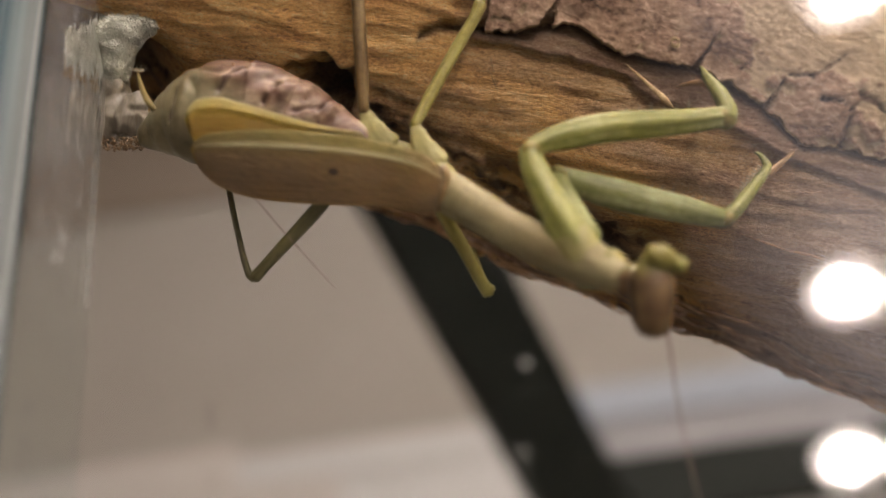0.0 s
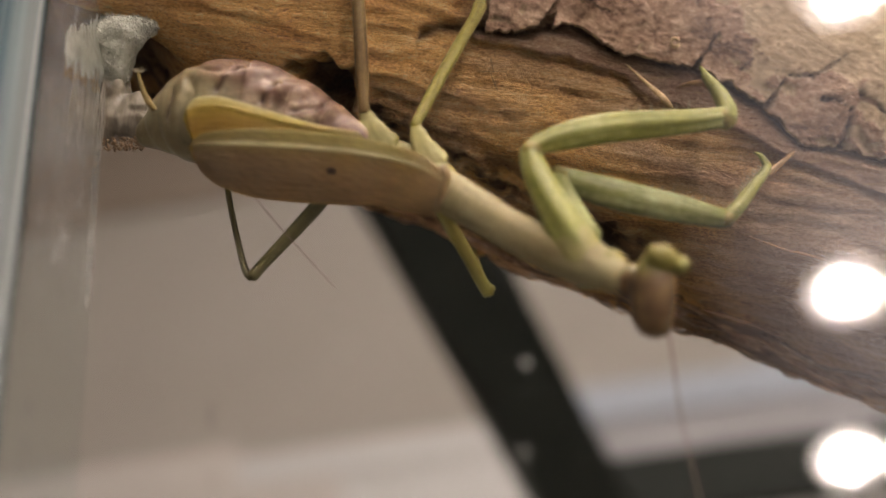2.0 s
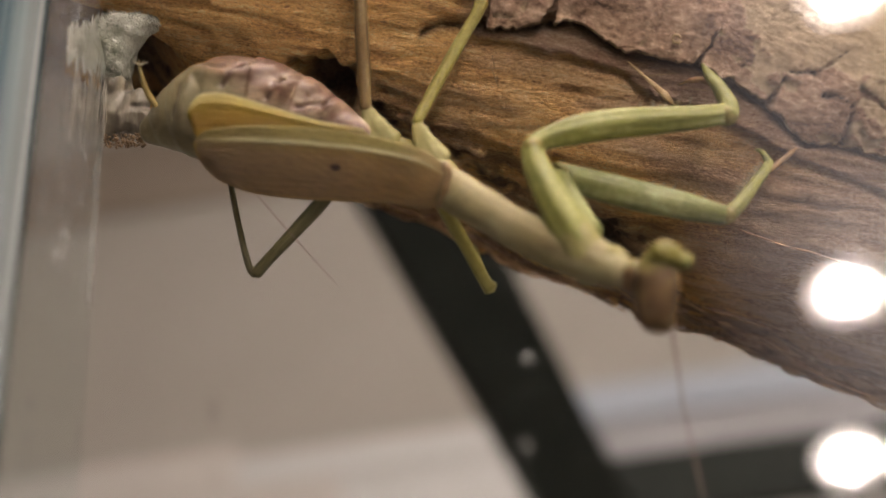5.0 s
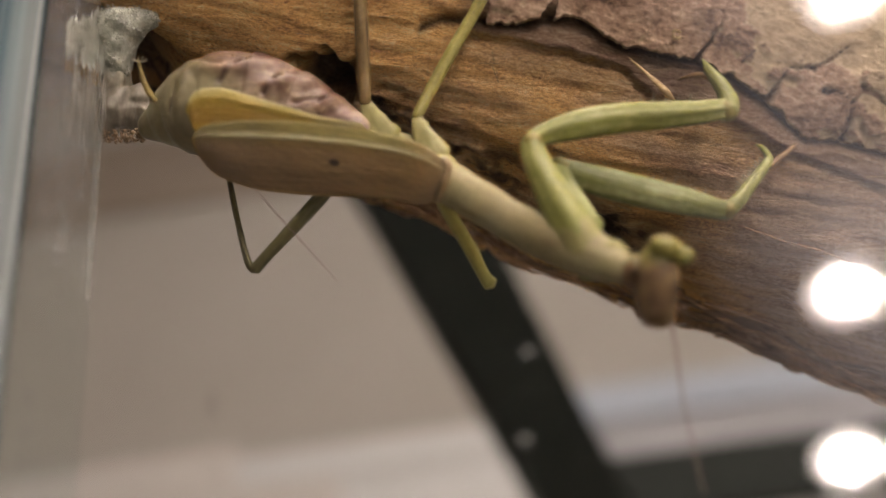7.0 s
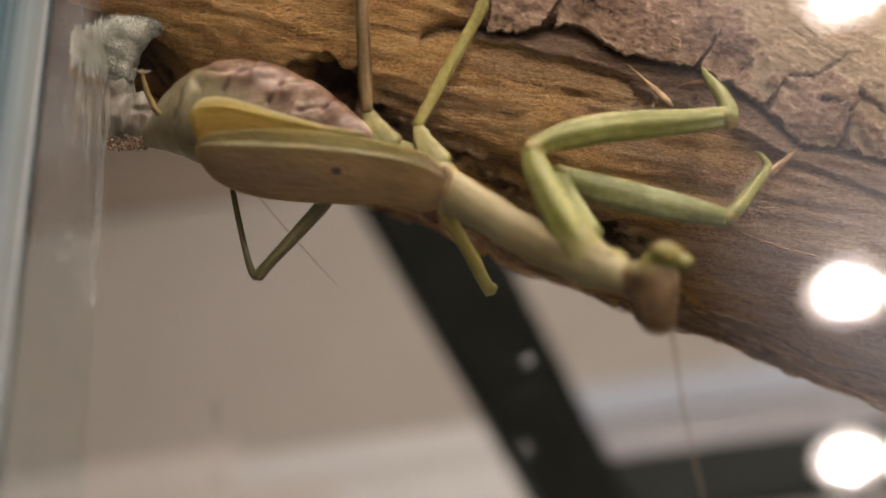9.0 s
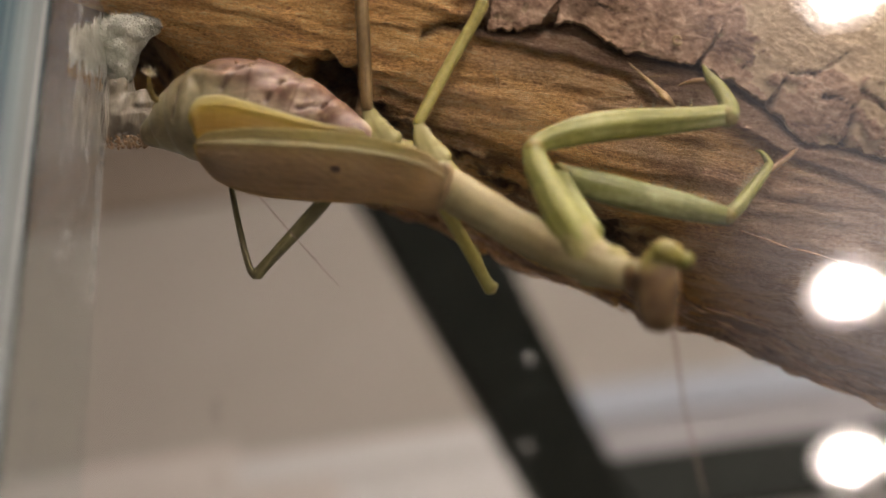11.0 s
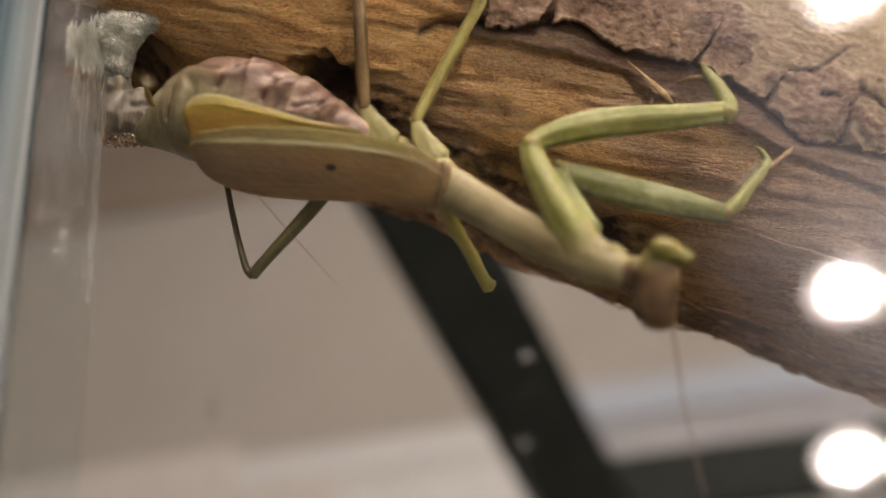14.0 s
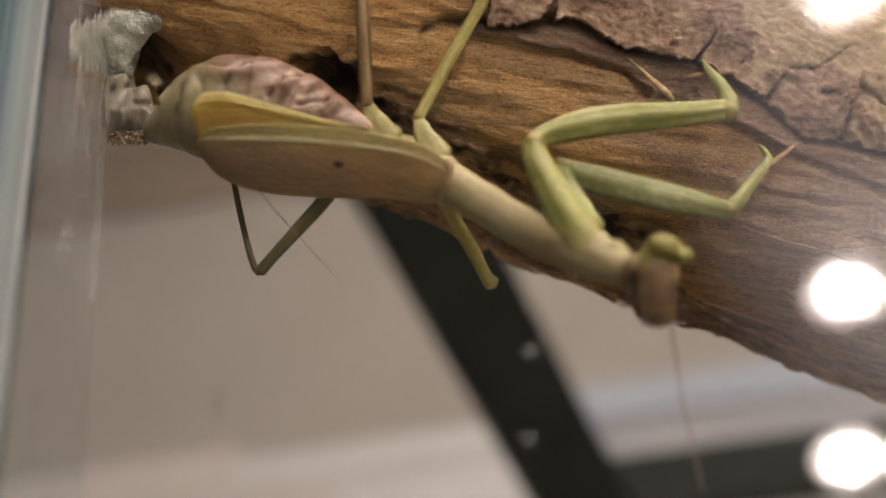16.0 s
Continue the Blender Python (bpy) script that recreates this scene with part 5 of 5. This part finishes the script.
# head
head = part("head", lump(lump(bmesh.new(), (20.08, -4.28, 19.00), (2.25, 4.1, 2.2), 0.06, 0.5, -4), (18.48, -3.26, 17.00), (1.6, 1.9, 1.6), 0.05, 0.5), HEAD, mantis, "brown triangular head seen from behind")
part("eye", lump(bmesh.new(), (20.75, -0.75, 20.10), (1.6, 1.2, 1.35), 0.06, 0.5, -18), HEAD_OLIVE, head, "yellow-green domed eye")
part("eye", lump(bmesh.new(), (20.46, -7.13, 18.50), (1.6, 1.4, 1.5), 0.03, 0.5), HEAD, head, "brown domed eye")
part("mouthparts", lump(bmesh.new(), (22.56, -1.56, 19.70), (0.95, 0.9, 0.95), 0.08, 0.6), HEAD_GREEN, head, "green mouthparts")
part("antenna", limb([(21.71, -7.84, 18.50), (22.08, -10.77, 19.00), (22.43, -14.93, 20.00), (22.72, -18.27, 22.00), (23.32, -22.71, 24.00)], [0.14, 0.1, 0.09, 0.08, 0.07], seg=6), ANTENNA, head, "thin brown antenna")
# tail feeler
cercus = part("cercus", limb([(-33.11, 16.03, 0.00), (-33.83, 17.14, 0.40), (-34.49, 18.94, 0.60), (-35.01, 21.06, 0.40)], [0.35, 0.36, 0.3, 0.14], seg=8, wobble=0.1, freq=3), CERCUS, mantis, "short jointed tail feeler")

spin = bmesh.new()
tip = Vector((-34.84, 20.52, 0.50))
for i in range(9):
    w = 2 * math.pi * i / 9
    way = Vector((math.cos(w), 0.5, math.sin(w)))
    tube(spin, [tip, tip + way * 0.5, tip + way * 0.95], [0.06, 0.045, 0.02], seg=5, n=1)
part("bristles", spin, SPINE, cercus, "pale stiff bristles")

# ---- egg foam ----
foam = empty("egg_case", BODY, "white frothy fresh egg foam stuck to log and glass", "egg case")
bm = bmesh.new()
for c, r, turn in (((-40.99, 25.90, -8.00), (2.3, 2.4, 2.4), 0), ((-39.44, 26.60, -8.00), (2.8, 1.9, 2.4), -12), ((-37.78, 27.42, -8.50), (2.6, 1.3, 2.0), -12), ((-36.11, 28.08, -9.50), (2.2, 0.9, 1.4), -15), ((-40.10, 24.39, -8.50), (2.1, 2.6, 2.6), 10), ((-40.32, 22.27, -8.50), (1.8, 2.4, 2.4), 10), ((-38.65, 25.91, -9.00), (1.6, 1.5, 1.8), 0), ((-40.56, 20.56, -8.80), (1.3, 2.0, 2.2), 5)):
    lump(bm, c, r, 0.2, 0.6, turn, 4)
rnd = random.Random(8)
beads = bmesh.new()
bm.verts.ensure_lookup_table()
skin = [v.co.copy() for v in bm.verts if v.co.z > -0.0085]
for i in range(2600):
    p = rnd.choice(skin) * 1000
    lump(beads, p + Vector((0, 0, -0.02)), [0.05 + 0.12 * rnd.random() ** 2.5] * 3, 0, 1, 0, 1)
froth = part("fresh_foam", bm, FOAM, foam, "bubbly white foam")
fuse = froth.modifiers.new("fuse", "REMESH")
fuse.mode, fuse.voxel_size, fuse.use_smooth_shade = "VOXEL", 0.00022, True
soften = froth.modifiers.new("soften", "SMOOTH")
soften.factor, soften.iterations = 0.5, 30
tagged(part("bubbles", beads, FOAM, froth), kind="stuff")
fuzz = bmesh.new()
for i in range(700):
    p = rnd.choice(skin) * 1000
    way = Vector((rnd.uniform(-1, 0.4), rnd.uniform(0.1, 1), rnd.uniform(-0.3, 0.6))).normalized() * rnd.uniform(0.25, 0.7)
    tube(fuzz, [p, p + way * 0.5, p + way + Vector((0, rnd.uniform(-0.1, 0.1), 0))], [0.05, 0.035, 0.01], seg=4, n=1)
tagged(part("froth_threads", fuzz, FOAM, froth, "fine white threads of froth"), kind="stuff")
bm = bmesh.new()
inv = BODY.inverted()
for i in range(240):
    y = 0.0774 + 0.0112 * (i + rnd.uniform(-1.5, 1.5)) / 239
    top = 1.5262 + (y - 0.076) * 1.22 + 0.002 * rnd.uniform(-1.2, 0.9)
    low = 1.5243 + (y - 0.076) * 0.62 + 0.0035 * rnd.uniform(-0.6, 1)
    pts = [inv @ Vector((TX0 + 0.0001, y + 0.0002 * rnd.uniform(-1, 1), low + (top - low) * k / 3)) * 1000 for k in range(4)]
    tube(bm, pts, [0.03, rnd.uniform(0.15, 0.4), rnd.uniform(0.2, 0.5), 0.05], seg=6, n=2, flat=0.22, side=inv.to_3x3() @ Vector((1, 0, 0)), wobble=0.1, freq=2)
part("smeared_foam", bm, FOAM, foam, "white foam smeared along the glass")
bm = bmesh.new()
for c, r, turn in (((-40.77, 19.53, -9.00), (2.0, 2.8, 2.6), 10), ((-37.67, 17.68, -7.50), (1.7, 1.5, 1.6), 20), ((-39.44, 16.07, -8.00), (3.0, 2.6, 2.6), -20), ((-36.48, 14.89, -7.50), (2.4, 1.8, 2.0), -15), ((-41.34, 15.16, -8.00), (1.6, 2.6, 2.2), 0), ((-34.73, 13.85, -7.00), (1.8, 0.9, 1.4), 20)):
    lump(bm, c, r, 0.35, 0.8, turn, 4)
for i in (k * 0.4 for k in range(36)):
    a = Vector((-40.67, 16.95, -6.30)) + Vector((i * 0.36 + rnd.uniform(-0.3, 0.3), -0.12 * i + rnd.uniform(-0.6, 0.6), rnd.uniform(-0.5, 0.1)))
    tube(bm, [a, a + Vector((0.5 + 0.05 * i, -1.4, 0.3)), a + Vector((1.3 + 0.1 * i, -2.8, 0.1))], [0.1, rnd.uniform(0.14, 0.3), 0.06], seg=7, wobble=0.2, freq=1.5)
film_bm = bmesh.new()
for i in range(46):
    y = 0.0796 + 0.0089 * (i + rnd.uniform(-1, 1)) / 45
    top = 1.5255 + (y - 0.0796) * 0.7 + 0.003 * rnd.uniform(-1, 0.4)
    low = 1.5170 + (y - 0.0796) * 0.25 + 0.004 * rnd.uniform(-0.5, 1)
    pts = [inv @ Vector((TX0 + 0.0001, y + 0.0003 * rnd.uniform(-1, 1), low + (top - low) * k / 3)) * 1000 for k in range(4)]
    tube(film_bm, pts, [0.02, rnd.uniform(0.05, 0.14), rnd.uniform(0.05, 0.2), 0.02], seg=6, n=2, flat=0.2, side=inv.to_3x3() @ Vector((1, 0, 0)), wobble=0.12, freq=1.5)
part("foam_streaks", film_bm, FOAM_GREY, foam, "thin grey streaks of foam on the glass")
dry = part("drying_foam", bm, FOAM_GREY, foam, "greyish drying foam in folds")
fuse = dry.modifiers.new("fuse", "REMESH")
fuse.mode, fuse.voxel_size, fuse.use_smooth_shade = "VOXEL", 0.0002, True
soften = dry.modifiers.new("soften", "SMOOTH")
soften.factor, soften.iterations = 0.5, 26
rnd = random.Random(3)
bm = bmesh.new()
for i in range(170):
    c = Vector((-38.94, 12.82, -6.50)) + Vector((rnd.uniform(-2.6, 2.6), rnd.uniform(-0.9, 0.7), rnd.uniform(-0.4, 0.8)))
    lump(bm, c, [0.06 + 0.26 * rnd.random() ** 2 for _ in range(3)], 0.7, 1.2, rnd.uniform(0, 90), 1)
tagged(part("wood_crumbs", bm, CRUMB, foam, "reddish brown wood crumbs"), kind="stuff")

# ---- marks on the glass ----
bm = bmesh.new()
for x, z, r in ((0.0054, 1.48, 0.5), (0.004, 1.4728, 0.45)):
    lump(bm, (x * 1000, (TY0 + 0.0001) * 1000, z * 1000), (r, 0.2, r), 0.2, 1.5, 0, 2)
rnd = random.Random(17)
for y, z, n_drops in ((0.0780, 1.5335, 5), (0.0790, 1.5325, 6), (0.0878, 1.5440, 7), (0.0834, 1.5158, 4), (0.0868, 1.5148, 7), (0.0843, 1.5108, 4), (0.0806, 1.5028, 9), (0.0796, 1.5012, 6), (0.0773, 1.4834, 4), (0.0774, 1.4806, 4)):
    for i in range(n_drops):
        r = 0.1 + 0.22 * rnd.random() ** 2
        lump(bm, ((TX0 + 0.0001) * 1000, y * 1000 + rnd.gauss(0, 0.5), z * 1000 + rnd.gauss(0, 1.1)), (0.12, r, r * rnd.uniform(1, 2.6)), 0.3, 1.5, 0, 2)
tagged(part("dried_drops", bm, DROP, tank, "whitish dried water drops"), kind="stuff")
bm = bmesh.new()
for z, h, w in ((1.4790, 0.9, 0.16), (1.4800, 0.4, 0.1), (1.4740, 1.2, 0.07)):
    lump(bm, (-20.3, (TY0 + 0.0001) * 1000, z * 1000), (w, 0.1, h), 0.4, 1.5, 0, 2)
tagged(part("grime_marks", bm, GRIME, tank, "faint grey marks on the front pane"), kind="stuff")
part("hair", limb([(-21.13, 5.72, 2.00), (-18.24, 2.31, 2.00), (-15.10, -1.23, 1.50), (-12.19, -4.54, 1.00)], [0.06, 0.06, 0.05, 0.03], seg=5), ANTENNA, mantis, "thin dark hair-like strand")
rnd = random.Random(11)
bm = bmesh.new()
for i in range(620):
    y, z = (rnd.uniform(0.0745, 0.0884) if i % 3 else rnd.uniform(0.0865, 0.0884)), (rnd.uniform(1.498, 1.6) if i % 5 else rnd.uniform(1.44, 1.6))
    w, h = rnd.uniform(0.00006, 0.0003), rnd.uniform(0.0006, 0.007) * rnd.random()
    add_box(bm, (TX0 - 0.00002, y, z), (TX0 + 0.00005, y + w, z + h))
# pale strips added over the back edge to lighten its dark line
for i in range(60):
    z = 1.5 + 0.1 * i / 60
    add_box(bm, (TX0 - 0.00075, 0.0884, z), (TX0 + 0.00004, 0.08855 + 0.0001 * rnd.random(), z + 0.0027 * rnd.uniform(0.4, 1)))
film = part("lime_film", box((TX0 + 0.00006, 0.0729, 1.44), (TX0 + 0.0001, 0.0882, 1.6)), FILM, tank, "hazy grey film of lime on the side pane", False)
film.visible_shadow = False
tagged(part("lime_streaks_and_edge_strips", bm, SMEAR, tank, "whitish lime streaks and added pale strips over a dark pane edge", False), kind="stuff")


# ---- what moves ----
TIMES = (0, 0.5, 1, 1.5, 2, 2.5, 3, 3.5, 4, 6.5, 7, 7.5, 8, 8.5, 9, 11.5, 12, 12.5, 13, 13.5, 14, 14.5, 15, 15.5, 16)
REAR_X = (1, 2, 2, 0, -3, 0, 1, 0, 1, 1, 0, 0, 0, -2, 0, -2, 0, -1, -1, -4, -5, -5, -5, -3, 3)
REAR_Y = (2, 3, -1, 0, -1, -1, -1, 0, -1, 0, 0, 1, 0, 0, 1, 1, 1, 0, 2, 2, 4, 3, 1, 1, 3)
PULSE = (-3, -1, 2, 0, -8, -2, 0, -4, 1, 0, -8, -5, -4, -9, 1, -4, -8, -9, 0, -3, -3, -5, -6, -6, -1)
HEAD_X = (-4, -1, 0, 0, -2, -1.5, 1, 0, 0, 0, 0, 0, -2, -2, 0.5, 0, 0, 0.5, 2.5, 2.5, 2.5, 2.5, 2, 0.5, -3.5)
HEAD_Y = (0, 0, 2, 0, 0, 0, 0, 1, 0, 1, 1, 0, 2, 0, -2.5, -3, 0, -1, -2, -1.5, -1, 0.5, 1.5, 1, 0)
STEP = 0.0000625


def swing(pivot, arm, dx, dy):
    """A small turn about pivot that carries a point arm mm behind it by dx, dy steps (dy down)."""
    p = Vector(pivot) * 0.001
    turn = Matrix.Rotation(dy * STEP / (arm * 0.001), 4, "Z")
    return Matrix.Translation(p + Vector((dx * STEP, 0, 0))) @ turn @ Matrix.Translation(-p)


def motions():
    rear, head_rows, cercus_rows = [], [], []
    for t, x, y, hx, hy in zip(TIMES, REAR_X, REAR_Y, HEAD_X, HEAD_Y):
        rear.append((t, swing((0, 8, 5), 28, x, y)))
        head_rows.append((t, Matrix.Translation((hx * STEP * 0.9, -hy * STEP * 0.9, 0))))
    for thing in (wing_over, wing_under, hind_low):
        walk(thing, rear)
    for i, ring in enumerate(rings_keyed):
        part_of = min(1, i / 4)
        walk(ring, [(t, swing((0, 8, 5), 28, x * part_of + 0.45 * p * (1 if 1 <= i <= 4 else 0.3), y * part_of)) for t, x, y, p in zip(TIMES, REAR_X, REAR_Y, PULSE)])
    walk(head, head_rows)
    base = Vector((-33.11, 16.03, 0.00)) * 0.001
    arm = Vector((-34.84, 20.52, 0.50)) * 0.001 - base
    curled = arm.rotation_difference(Vector((-32.23, 17.80, 5.00)) * 0.001 - base)
    for t, k, a in ((0, -0.2, 0), (1, -0.12, 0), (2, -0.22, 0), (3.5, 0, 0), (4.2, 0.03, 0), (6.3, -0.1, 0), (8, -0.2, 0), (9.2, 0.06, 0), (11.3, 0.94, 0), (12, 1, 0), (12.5, 1.04, 2), (13, 0.98, 0), (14.5, 1, 4), (16, 1, 0)):
        turn = Matrix.Rotation(curled.angle * k, 4, curled.axis) @ Matrix.Rotation(radians(a), 4, "Z")
        cercus_rows.append((t, Matrix.Translation(base) @ turn @ Matrix.Translation(-base)))
    walk(cercus, cercus_rows)


motions()
